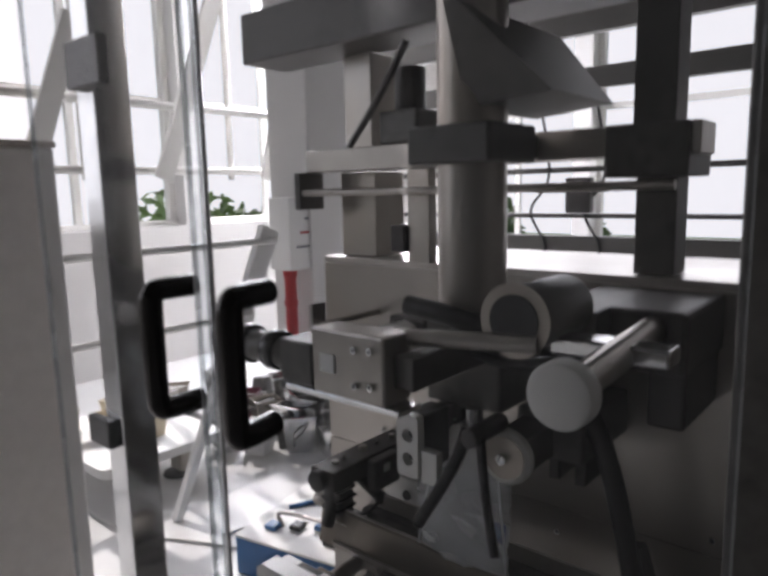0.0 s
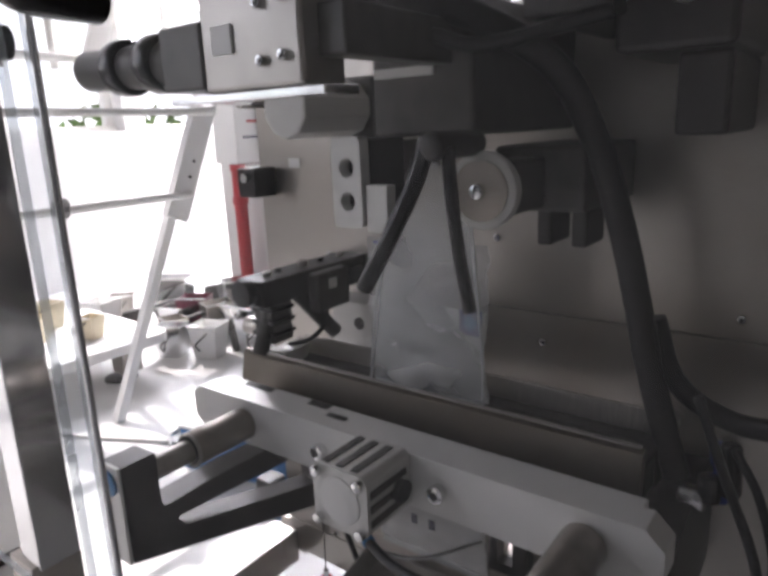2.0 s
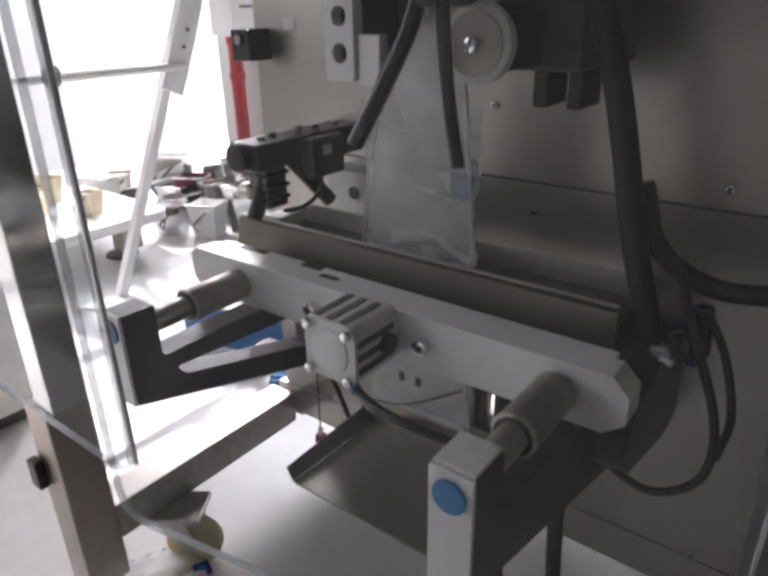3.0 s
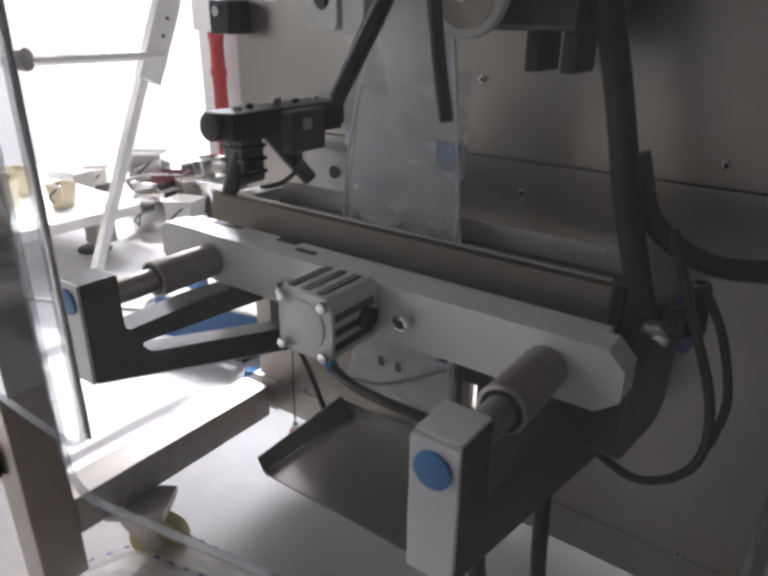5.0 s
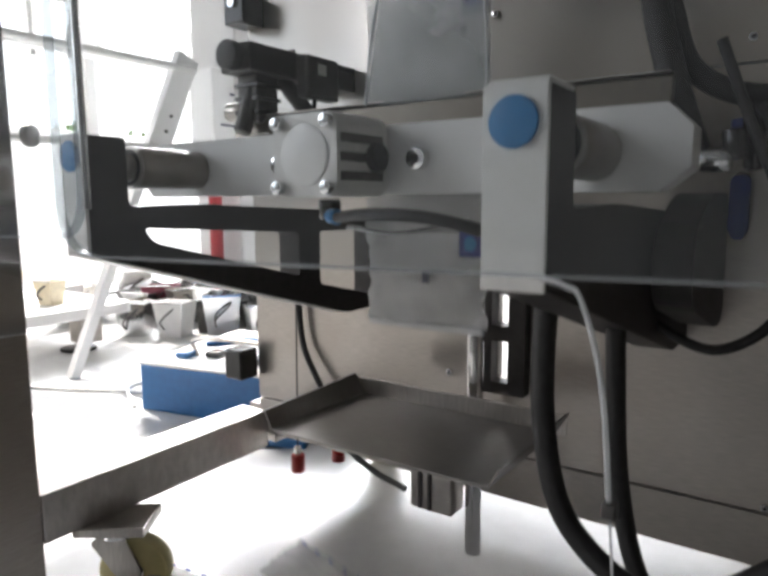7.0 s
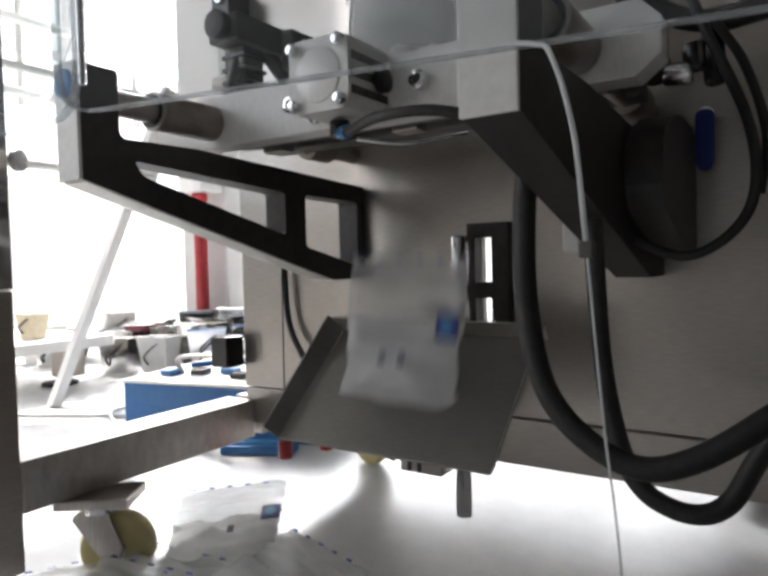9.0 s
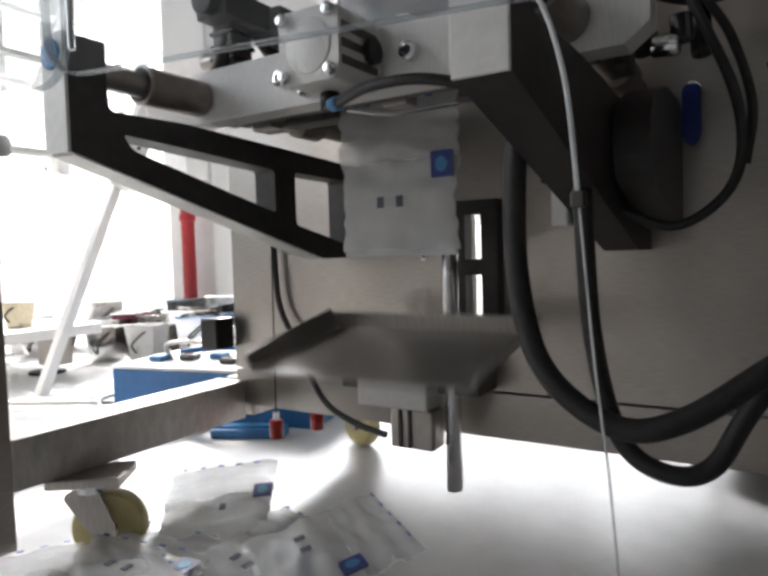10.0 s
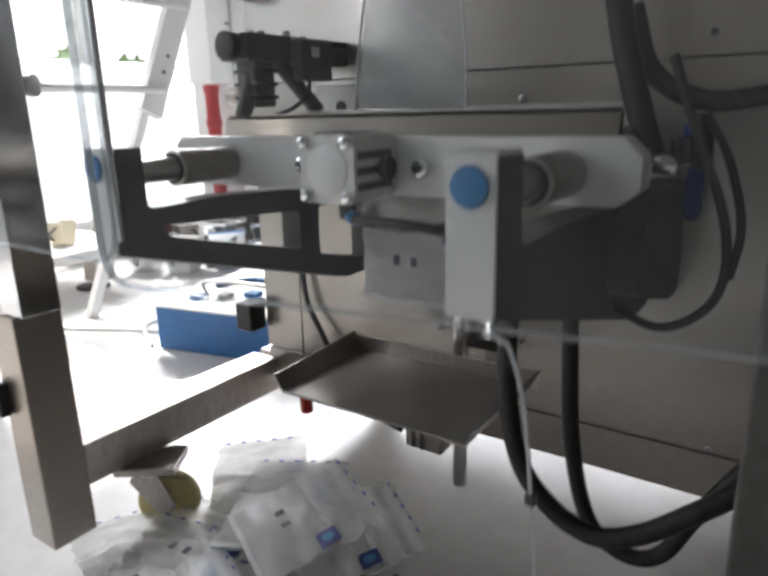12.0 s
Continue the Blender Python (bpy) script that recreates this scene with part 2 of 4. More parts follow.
# the two southernmost gaps are unseen, added to let in front light
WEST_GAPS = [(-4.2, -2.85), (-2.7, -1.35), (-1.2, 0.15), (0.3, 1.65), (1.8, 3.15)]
NORTH_GAPS = [(-2.9, -1.75), (-1.6, -0.35), (-0.2, 1.2)]
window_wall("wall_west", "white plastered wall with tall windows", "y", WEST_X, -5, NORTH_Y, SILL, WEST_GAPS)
window_wall("wall_north", "white plastered wall with wide windows", "x", NORTH_Y, WEST_X, 6, 0.62, NORTH_GAPS)
# unseen walls and ceiling, darkened so that little light bounces back
structure("wall_east", box(6, 6.2, -5, NORTH_Y, 0, 3.6, 0), CEIL, "unseen plain wall, dark grey to cut bounced light", "wall")
structure("wall_south", box(WEST_X, 6, -5.2, -5, 0, 3.6, 0), CEIL, "unseen plain wall, dark grey to cut bounced light", "wall")
structure("ceiling", box(WEST_X - 0.3, 6.2, -5.2, NORTH_Y + 0.3, 3.6, 3.75, 0), CEIL, "grey sheet roof of the hall", "ceiling")


def window_frame(name, along, at, a, b, sill, mullions):
    f = thing(name, "white window frame with clear panes", "window")
    f["kind"] = "structure"

    def bar(n, u0, u1, v0, v1, d=0.03):
        if along == "y":
            part(n, box(at - 0.15 - d, at - 0.15 + d, u0, u1, v0, v1, 0.003), OFFWHITE, f)
        else:
            part(n, box(u0, u1, at + 0.15 - d, at + 0.15 + d, v0, v1, 0.003), OFFWHITE, f)

    bar("window_sill", a - 0.0, b, sill, sill + 0.035, 0.05)
    bar("head", a, b, HEAD - 0.05, HEAD)
    bar("jamb", a, a + 0.05, sill + 0.035, HEAD - 0.05)
    bar("jamb", b - 0.05, b, sill + 0.035, HEAD - 0.05)
    for k in range(1, mullions):
        u = a + (b - a) * k / mullions
        bar("mullion", u - 0.025, u + 0.025, sill + 0.035, HEAD - 0.05, 0.02)
    bar("transom", a + 0.05, b - 0.05, 1.74, 1.79, 0.018)
    return f


# window_1 and window_2 frame the unseen added gaps
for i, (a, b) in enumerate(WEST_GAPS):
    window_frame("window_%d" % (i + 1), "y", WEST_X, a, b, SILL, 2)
for i, (a, b) in enumerate(NORTH_GAPS):
    window_frame("window_%d" % (i + 6), "x", NORTH_Y, a, b, 0.62, 2)


def shrub(at, r, seed, group):
    """A bush: stems and many small leaves."""
    rnd = random.Random(seed)
    t = thing("shrub", "green leafy shrub outside the windows", "shrub", pose(*at), group)
    bm = bmesh.new()
    for k in range(7):
        a = k * 0.9
        tube([(0, 0, 0), (0.2 * r * math.cos(a), 0.2 * r * math.sin(a), 0.6 * r), (0.6 * r * math.cos(a), 0.6 * r * math.sin(a), 1.3 * r)], 0.02, bm, 5, 3)
    part("stem", bm, DARK_M, t)
    bm = bmesh.new()
    for k in range(1500):
        d = Vector((rnd.gauss(0, 1), rnd.gauss(0, 1), rnd.gauss(0, 1))).normalized() * r * rnd.uniform(0.45, 1.05)
        c = Vector((0, 0, r * 1.1)) + d * (0.8 + 0.3 * math.sin(5 * d.x / r + seed))
        u = Vector((rnd.uniform(-1, 1), rnd.uniform(-1, 1), rnd.uniform(-1, 1))).normalized()
        w = u.orthogonal().normalized()
        s = rnd.uniform(0.05, 0.11)
        vs = [bm.verts.new(c + s * p) for p in (-u, 0.45 * w, u, -0.45 * w)]
        bm.faces.new(vs)
    part("leaves", bm, LEAF, t)
    return t


for i, (x, y, r) in enumerate([(-5.1, 2.6, 0.72), (-5.4, 3.6, 0.6), (-3.6, 6.1, 0.62), (-2.4, 6.4, 0.5)]):
    shrub((x, y, -0.3), r, i, "shrubs outside")


def haze(name, x0, x1, y0, y1):
    """Bright overcast distance behind the windows."""
    m = bpy.data.materials.new("bright_sky")
    m.use_nodes = True
    em = m.node_tree.nodes.new("ShaderNodeEmission")
    em.inputs[0].default_value = (0.97, 0.98, 1.0, 1)
    em.inputs[1].default_value = 1.6
    m.node_tree.links.new(em.outputs[0], m.node_tree.nodes["Material Output"].inputs[0])
    return structure(name, box(x0, x1, y0, y1, -0.3, 9.3, 0), m, "bright white overcast distance", "sky")


haze("backdrop_west", -14.2, -14, -12, 22)
haze("backdrop_north", -13.9, 14, 18, 18.2)

# ---- the packaging machine ----
machine = thing("packaging_machine", "stainless steel upright pouch packing machine on casters", "machine")


def mp(name, bm, mat, label="", smooth=False):
    return part(name, bm, mat, machine, label, smooth)


XZ = lambda y: (lambda u, v, w: (u, y + w, v))
YZ = lambda x: (lambda u, v, w: (x + w, u, v))

# back panel with a slot that shows the floor behind
# the panels run on unseen to x = 1.3 to block light from the right
mp("back_panel", slab([(-0.361, 0.202), (1.3, 0.202), (1.3, 0.655), (-0.361, 0.655)], 0.012, XZ(0.0),
                      [[(0.069, 0.30), (0.091, 0.30), (0.091, 0.352), (0.069, 0.352)], [(0.069, 0.372), (0.091, 0.372), (0.091, 0.428), (0.069, 0.428)]]),
   STEEL, "brushed stainless steel back panel with brown stains")
mp("upper_panel", box(-0.361, 1.3, 0.0, 0.012, 0.657, 1.0, 0.001), STEEL, "brushed stainless upper back panel")
mp("lower_panel", box(-0.361, 1.3, 0.0, 0.012, 0.14, 0.199, 0.001), STEEL, "brushed stainless lower panel strip")
mp("seam_backing", box(-0.34, 1.3, 0.0125, 0.016, 0.645, 0.668, 0.0), DARK_M)
mp("seam_backing", box(-0.34, 1.3, 0.0125, 0.016, 0.19, 0.215, 0.0), DARK_M)
mp("side_return", box(-0.361, -0.349, 0.0125, 0.14, 0.14, 1.0, 0.001), STEEL, "folded steel edge of the panel")
# unseen sheet added to keep window light off the front floor
mp("shade_pan", box(-0.338, 1.03, 0.0165, 0.355, 0.142, 0.16, 0.002), STEEL_H, "unseen steel sheet added behind the panel to shade the floor")
mp("panel_top", box(-0.361, 1.3, 0.0, 0.26, 1.001, 1.012, 0.001), STEEL_H)
mp("upper_column", box(-0.33, -0.245, 0.02, 0.10, 1.013, 1.165, 0.002), STEEL, "steel column of the upper frame")
mp("cross_bar", box(-0.37, 0.30, -0.03, 0.035, 1.166, 1.205, 0.002), SHAFT, "dull steel cross bar")
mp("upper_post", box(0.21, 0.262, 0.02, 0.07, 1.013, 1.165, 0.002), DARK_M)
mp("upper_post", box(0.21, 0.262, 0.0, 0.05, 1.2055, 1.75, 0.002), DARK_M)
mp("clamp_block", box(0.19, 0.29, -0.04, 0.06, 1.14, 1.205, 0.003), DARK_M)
mp("upper_column", box(-0.315, -0.25, 0.02, 0.10, 1.206, 1.369, 0.002), STEEL, "steel column of the upper frame")
mp("side_plate", box(-0.142, -0.098, -0.02, 0.0, 1.013, 1.1655, 0.002), STEEL, "narrow upright plate")
mp("upper_motor", box(-0.2, -0.12, -0.02, 0.05, 1.2055, 1.26, 0.005), DARK_M, "dark upper drive motor")
mp("upper_motor_cap", rod((-0.16, 0.015, 1.2605), (-0.16, 0.015, 1.33), 0.026, seg=20, bevel=0.003), DARK, "", True)
mp("upper_brace", tube([(-0.27, -0.02, 1.2055), (-0.2, -0.03, 1.27), (-0.13, -0.03, 1.36)], 0.006), DARK, "", True)
mp("mount_block", box(-0.172, -0.143, -0.03, 0.0, 1.03, 1.075, 0.003), DARK, "small dark mounting block")
mp("l_bracket", slab([(-0.235, 0.915), (-0.19, 0.915), (-0.19, 0.922), (-0.228, 0.922), (-0.228, 0.955), (-0.235, 0.955)], 0.03, XZ(-0.16)), CHROME, "bright angle bracket")
mp("bracket_rail", rod((-0.23, -0.145, 0.918), (-0.23, -0.001, 0.918), 0.006, seg=12), SHAFT, "", True)
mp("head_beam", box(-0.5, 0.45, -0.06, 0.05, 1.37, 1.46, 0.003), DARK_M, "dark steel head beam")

for x, z in [(0, 0.376), (0, 0.297), (0.131, 0.379), (0.131, 0.30), (0.058, 0.744), (0.12, 0.62), (0.40, 0.56), (0.37, 0.208), (-0.245, 0.21), (-0.3, 0.55), (-0.22, 0.70), (0.33, 0.68)]:
    screw("panel_screw", (x, 0, z), machine, 0.0045)

# frame: side beam, front posts, casters
mp("side_beam", box(-0.402, -0.342, -0.378, -0.002, 0.118, 0.18, 0.002), STEEL_H, "brushed stainless square tube beam")
mp("front_post", box(-0.402, -0.342, -0.44, -0.3785, 0.05, 0.378, 0.002), STEEL, "stout square front leg of stainless tube")
mp("front_post_upper", box(-0.375, -0.327, -0.435, -0.385, 0.3785, 1.75, 0.002), CHROME, "shiny upright stainless post")
mp("front_post_right", box(0.430, 0.50, -0.448, -0.388, 0.05, 1.75, 0.002), DARK_M, "front upright of stainless tube, dark grey")
mp("rear_post", box(1.22, 1.28, 0.02, 0.08, 0.05, 0.139, 0.002), STEEL)
mp("head_rail", box(-0.402, 0.53, -0.52, -0.46, 1.7505, 1.80, 0.002), STEEL_H)
# unseen screen and its rail, added to keep light off the right side
mp("right_light_screen", box(0.53, 0.538, -0.385, -0.001, 0.14, 1.0, 0.001), STEEL, "unseen steel side screen added to block light")
mp("side_rail", box(0.5005, 0.538, -0.448, -0.3855, 0.14, 0.2, 0.002), STEEL_H)
# added block and bridge that shade the floor at right
mp("rear_light_block", box(0.30, 1.3, 0.36, 0.95, 0.03, 0.96, 0.004), DARK_M, "unseen dark block added behind the panel to shade the floor")
mp("rear_bridge", box(0.6, 1.2, 0.0165, 0.3595, 0.3, 0.9, 0.003), DARK_M)
mp("latch", box(-0.41, -0.385, -0.455, -0.4405, 0.24, 0.285, 0.003), BLACK_G, "black plastic latch")
mp("bracket", box(-0.37, -0.28, -0.45, -0.4355, 1.27, 1.33, 0.002), DARK_M, "dark hinge bracket")
mp("bracket", box(-0.40, -0.34, -0.45, -0.4355, 0.78, 0.82, 0.002), BLACK_G, "black hinge bracket")


def caster(x, y, turn):
    m = Matrix.Translation((x, y, 0)) @ Matrix.Rotation(radians(turn), 4, "Z")
    c = mp("caster", box(-0.045, 0.045, -0.035, 0.035, 0.105, 0.1175, 0.002, m=m), STEEL_H, "swivel caster with a yellowed wheel")
    w = rod((0.02, -0.014, 0.046), (0.02, 0.014, 0.046), 0.046, seg=32, bevel=0.006)
    bmesh.ops.transform(w, matrix=m, verts=w.verts)
    part("wheel", w, YELLOW, c, "yellowed polyurethane wheel", True)
    h = rod((0.02, -0.0155, 0.046), (0.02, 0.0155, 0.046), 0.014, seg=18)
    bmesh.ops.transform(h, matrix=m, verts=h.verts)
    part("hub", h, CHROME, c)
    for s in (-1, 1):
        f = slab(rounded([(-0.02, 0.1), (0.012, 0.1), (0.034, 0.05), (0.02, 0.03), (0.004, 0.04), (-0.03, 0.09)], 0.006), 0.003, lambda u, v, q: (u, s * 0.021 + q, v))
        bmesh.ops.transform(f, matrix=m, verts=f.verts)
        part("fork", f, STEEL_H, c)
    n = rod((0, 0, 0.0945), (0, 0, 0.1045), 0.024, seg=24)
    bmesh.ops.transform(n, matrix=m, verts=n.verts)
    part("swivel", n, CHROME, c)
    return c


caster(-0.335, -0.285, 35)
caster(-0.325, 0.29, -20)
caster(1.1, 0.2, 10)
mp("foot_beam", box(-0.402, -0.342, 0.0145, 0.36, 0.118, 0.18, 0.002), STEEL_H)
mp("foot_beam", box(1.04, 1.2, 0.12, 0.26, 0.118, 0.139, 0.002), STEEL_H)

# the two side arms that carry the jaws
ARM = rounded([(-0.43, 0.581), (-0.392, 0.581), (-0.392, 0.52), (-0.3, 0.522), (-0.0005, 0.508), (-0.0005, 0.378), (-0.075, 0.378), (-0.43, 0.479)],
              [0.002, 0.003, 0.008, 0.01, 0.002, 0.002, 0.008, 0.002])
TRI = rounded([(-0.378, 0.501), (-0.168, 0.488), (-0.168, 0.436), (-0.368, 0.487)], 0.006)
QUAD = rounded([(-0.13, 0.488), (-0.018, 0.486), (-0.018, 0.396), (-0.13, 0.422)], 0.006)
ARM_L = (-0.146, 0.032)
ARM_R = (0.252, 0.034)
for nm, (x, w), holes in (("left_arm", ARM_L, (TRI, QUAD)), ("right_arm", ARM_R, ())):
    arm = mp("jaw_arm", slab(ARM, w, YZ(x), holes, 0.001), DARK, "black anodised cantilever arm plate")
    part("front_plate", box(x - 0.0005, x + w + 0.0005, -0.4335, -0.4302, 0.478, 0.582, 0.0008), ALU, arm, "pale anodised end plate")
    part("end_cap", rod((x + w / 2, -0.4335, 0.563), (x + w / 2, -0.4365, 0.563), 0.0132, seg=32, bevel=0.001), BLUE, arm, "round blue plastic cap", True)
    # right arm only: its lit top face is put into a pale strip
    if not holes:
        part("lit_top_strip", box(x + 0.0005, x + w - 0.0005, -0.4300, -0.393, 0.5812, 0.5845, 0.0008), ALU, arm, "pale strip for the lit top face of the arm")
    # left arm only: its bright underside is put into a pale strip
    if holes:
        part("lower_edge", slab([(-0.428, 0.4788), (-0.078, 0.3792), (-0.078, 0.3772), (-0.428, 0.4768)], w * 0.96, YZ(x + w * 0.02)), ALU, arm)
    part("guide_shaft", rod((x + w / 2, -0.392, 0.556), (x + w / 2, -0.001, 0.556), 0.0125, seg=24), SHAFT, arm, "ground steel guide shaft", True)

# gear block and fittings behind the right arm
mp("gusset", slab(rounded([(-0.2, 0.44), (-0.05, 0.40), (-0.0005, 0.40), (-0.0005, 0.53), (-0.12, 0.53), (-0.2, 0.50)], 0.03, 6), 0.03, YZ(0.2885), (), 0.003), DARK, "dark cast gusset beside the arm")
mp("hose_clip", rod((0.262, -0.165, 0.432), (0.256, -0.155, 0.41), 0.010, seg=16, bevel=0.002), STEEL_H, "bright hose clip", True)
mp("hose_fitting", rod((0.312, -0.15, 0.557), (0.335, -0.15, 0.555), 0.010, seg=16, bevel=0.002), CHROME, "bright metal hose fitting", True)
mp("hose_fitting", rod((0.335, -0.15, 0.580), (0.337, -0.15, 0.556), 0.0095, seg=16, bevel=0.003), BLACK_G, "", True)
mp("hose_elbow", rod((0.346, -0.12, 0.60), (0.349, -0.12, 0.548), 0.0095, seg=16, bevel=0.005), BLACK_G, "black elbow fitting", True)
mp("hose_collar", rod((0.338, -0.11, 0.572), (0.336, -0.11, 0.592), 0.009, seg=16, bevel=0.002), BLUE_INK, "blue plastic push-in collar", True)
mp("valve_lever", slab(rounded([(-0.009, 0.0), (0.009, 0.0), (0.009, 0.052), (0.005, 0.062), (-0.005, 0.062), (-0.009, 0.052)], 0.008), 0.006,
                               lambda u, v, w: (0.330 + u, -0.03 + w, 0.547 - v)), BLUE_INK, "blue plastic valve lever")
mp("valve_stem", rod((0.330, -0.0235, 0.542), (0.330, -0.001, 0.542), 0.009, seg=16), CHROME, "", True)
mp("sensor_block", box(0.21, 0.228, -0.12, -0.09, 0.405, 0.45, 0.003), OFFWHITE, "pale plastic sensor")
mp("sensor_stay", box(0.195, 0.25, -0.105, -0.0005, 0.4505, 0.458, 0.001), DARK)

# hoses and cables
mp("hose", tube([(0.262, -0.31, 0.515), (0.246, -0.302, 0.48), (0.239, -0.3, 0.44), (0.24, -0.3, 0.361), (0.258, -0.3, 0.294), (0.306, -0.3, 0.256), (0.352, -0.295, 0.262), (0.42, -0.27, 0.31), (0.55, -0.2, 0.40)], 0.0086, seg=14), BLACK, "thick black rubber hose", True)
mp("hose", tube([(0.275, -0.25, 0.452), (0.277, -0.25, 0.394), (0.282, -0.25, 0.317), (0.295, -0.25, 0.252), (0.313, -0.25, 0.220), (0.344, -0.25, 0.209), (0.369, -0.245, 0.220), (0.392, -0.235, 0.262), (0.44, -0.21, 0.33), (0.525, -0.17, 0.41)], 0.0075, seg=14), BLACK, "black rubber hose", True)
mp("cable", tube([(0.248, -0.15, 0.474), (0.262, -0.15, 0.437), (0.29, -0.15, 0.413), (0.33, -0.15, 0.399), (0.366, -0.15, 0.42), (0.381, -0.15, 0.456), (0.375, -0.15, 0.511), (0.344, -0.15, 0.59), (0.322, -0.15, 0.65)], 0.0045), BLACK, "thin black cable", True)
mp("cable", tube([(0.350, -0.13, 0.6), (0.372, -0.13, 0.56), (0.388, -0.13, 0.5), (0.383, -0.13, 0.45)], 0.004), BLACK, "thin black cable", True)
mp("hose", tube([(0.03, -0.24, 0.992), (0.09, -0.24, 0.985), (0.147, -0.22, 0.965), (0.2, -0.18, 0.925), (0.224, -0.14, 0.86), (0.241, -0.12, 0.79), (0.259, -0.12, 0.72), (0.270, -0.12, 0.67), (0.286, -0.122, 0.615), (0.306, -0.13, 0.56)], 0.0125, seg=16, n=12), BLACK, "thick black rubber hose", True)
mp("hose", tube([(0.272, -0.105, 0.70), (0.293, -0.10, 0.64), (0.34, -0.1, 0.612), (0.40, -0.1, 0.615), (0.55, -0.08, 0.64), (0.7, -0.06, 0.66)], 0.010, seg=14), BLACK, "black rubber hose", True)
mp("cable", tube([(-0.259, -0.012, 0.41), (-0.25, -0.014, 0.31), (-0.212, -0.02, 0.249), (-0.16, -0.03, 0.174), (-0.10, -0.04, 0.148), (-0.04, -0.05, 0.14)], 0.0045), BLACK, "thin black cable", True)
mp("cable", tube([(-0.04, -0.30, 0.93), (0.02, -0.29, 0.955), (0.08, -0.27, 0.965), (0.13, -0.25, 0.95), (0.17, -0.24, 0.94), (0.26, -0.22, 0.955)], 0.006), BLACK, "black cable", True)
at = mp("air_tube", tube([(0.306, -0.49, 0.4935), (0.316, -0.49, 0.491), (0.323, -0.49, 0.485), (0.332, -0.49, 0.452), (0.337, -0.49, 0.401)], 0.0012), FILM_EDGE, "translucent air tube", True)
part("thin_tail", tube([(0.337, -0.49, 0.401), (0.343, -0.49, 0.33), (0.35, -0.49, 0.263), (0.36, -0.49, 0.1), (0.36, -0.49, 0.003)], 0.0006), FILM_EDGE, at, "", True)
part("clip", box(0.334, 0.340, -0.493, -0.487, 0.399, 0.406, 0.001), DARK_M, at)

# cylinder below the tray
cyl = mp("tilt_cylinder", box(-0.06, 0.042, -0.085, -0.04, 0.187, 0.226, 0.002), ALU, "pale aluminium tilt cylinder")
part("barrel", box(-0.014, 0.046, -0.08, -0.045, 0.136, 0.1865, 0.003), SHAFT, cyl)
# dark strips stand for the two shaded grooves of the barrel
for k in range(2):
    part("dark_groove_line", box(-0.001 + k * 0.014, 0.004 + k * 0.014, -0.0825, -0.0805, 0.138, 0.186, 0.0005), DARK, cyl)
part("mount", box(0.044, 0.10, -0.06, -0.0005, 0.205, 0.235, 0.002), DARK_M, cyl)
part("mount", box(-0.095, -0.0605, -0.07, -0.0005, 0.205, 0.222, 0.002), DARK_M, cyl)
mp("guide_rod", rod((0.062, -0.052, 0.083), (0.062, -0.052, 0.43), 0.0102, seg=24, bevel=0.001), CHROME, "polished round guide rod", True)
slot = mp("slide_bracket", slab([(0.058, 0.285), (0.112, 0.285), (0.112, 0.446), (0.058, 0.446)], 0.02, XZ(-0.022),
                                [[(0.069, 0.30), (0.091, 0.30), (0.091, 0.352), (0.069, 0.352)], [(0.069, 0.372), (0.091, 0.372), (0.091, 0.428), (0.069, 0.428)]], 0.0008), DARK, "black slotted slide bracket")

# front sealing jaw, rear sealing jaw, tray: they slide and tilt
front_jaw = mp("front_jaw", slab(rounded([(-0.222, 0.545), (-0.205, 0.53), (0.311, 0.53), (0.329, 0.544), (0.329, 0.570), (0.314, 0.585), (-0.210, 0.585), (-0.222, 0.575)], 0.001), 0.03, XZ(-0.265), (), 0.001), ALU_W, "milled aluminium front sealing jaw bar")
part("jaw_top", box(-0.20, 0.305, -0.2345, -0.221, 0.572, 0.5845, 0.001), ALU_W, front_jaw, "pale top plate with slots")
part("slot", box(-0.02, 0.006, -0.246, -0.238, 0.5851, 0.5857, 0.0), BLACK, front_jaw)
part("slot", box(-0.06, -0.03, -0.2335, -0.2225, 0.5846, 0.5853, 0.0)
     , BLACK, front_jaw)
part("slot", box(-0.165, -0.12, -0.2335, -0.2225, 0.5846, 0.5853, 0.0), BLACK, front_jaw)
part("seal_bar", box(-0.15, 0.285, -0.2208, -0.202, 0.546, 0.574, 0.001), JAW_BROWN, front_jaw, "heat-stained seal bar")
part("under_plate", box(-0.14, 0.28, -0.2345, -0.205, 0.535, 0.541, 0.001), DARK_M, front_jaw)
mo = part("air_cylinder", slab(rounded([(0.045, 0.528), (0.096, 0.528), (0.102, 0.535), (0.102, 0.583), (0.096, 0.59), (0.045, 0.59), (0.039, 0.583), (0.039, 0.535)], 0.003), 0.065, XZ(-0.33), (), 0.001), ALU, front_jaw, "pale square air cylinder")
part("cover_disc", rod((0.0705, -0.330, 0.559), (0.0705, -0.3315, 0.559), 0.0235, seg=32, bevel=0.001), ALU_W, mo, "", True)
for x, z in ((0.046, 0.535), (0.095, 0.535), (0.046, 0.583), (0.095, 0.583)):
    b = part("corner_bolt", rod((x, -0.330, z), (x, -0.337, z), 0.0052, seg=14, bevel=0.0008), CHROME, mo, "", True)
for k in range(3):
    part("groove", box(0.047 + k * 0.017, 0.055 + k * 0.017, -0.326, -0.272, 0.5901, 0.5913, 0.0), DARK_M, mo)
    part("groove", box(0.1021, 0.1031, -0.326, -0.272, 0.540 + k * 0.014, 0.547 + k * 0.014, 0.0), DARK_M, mo)
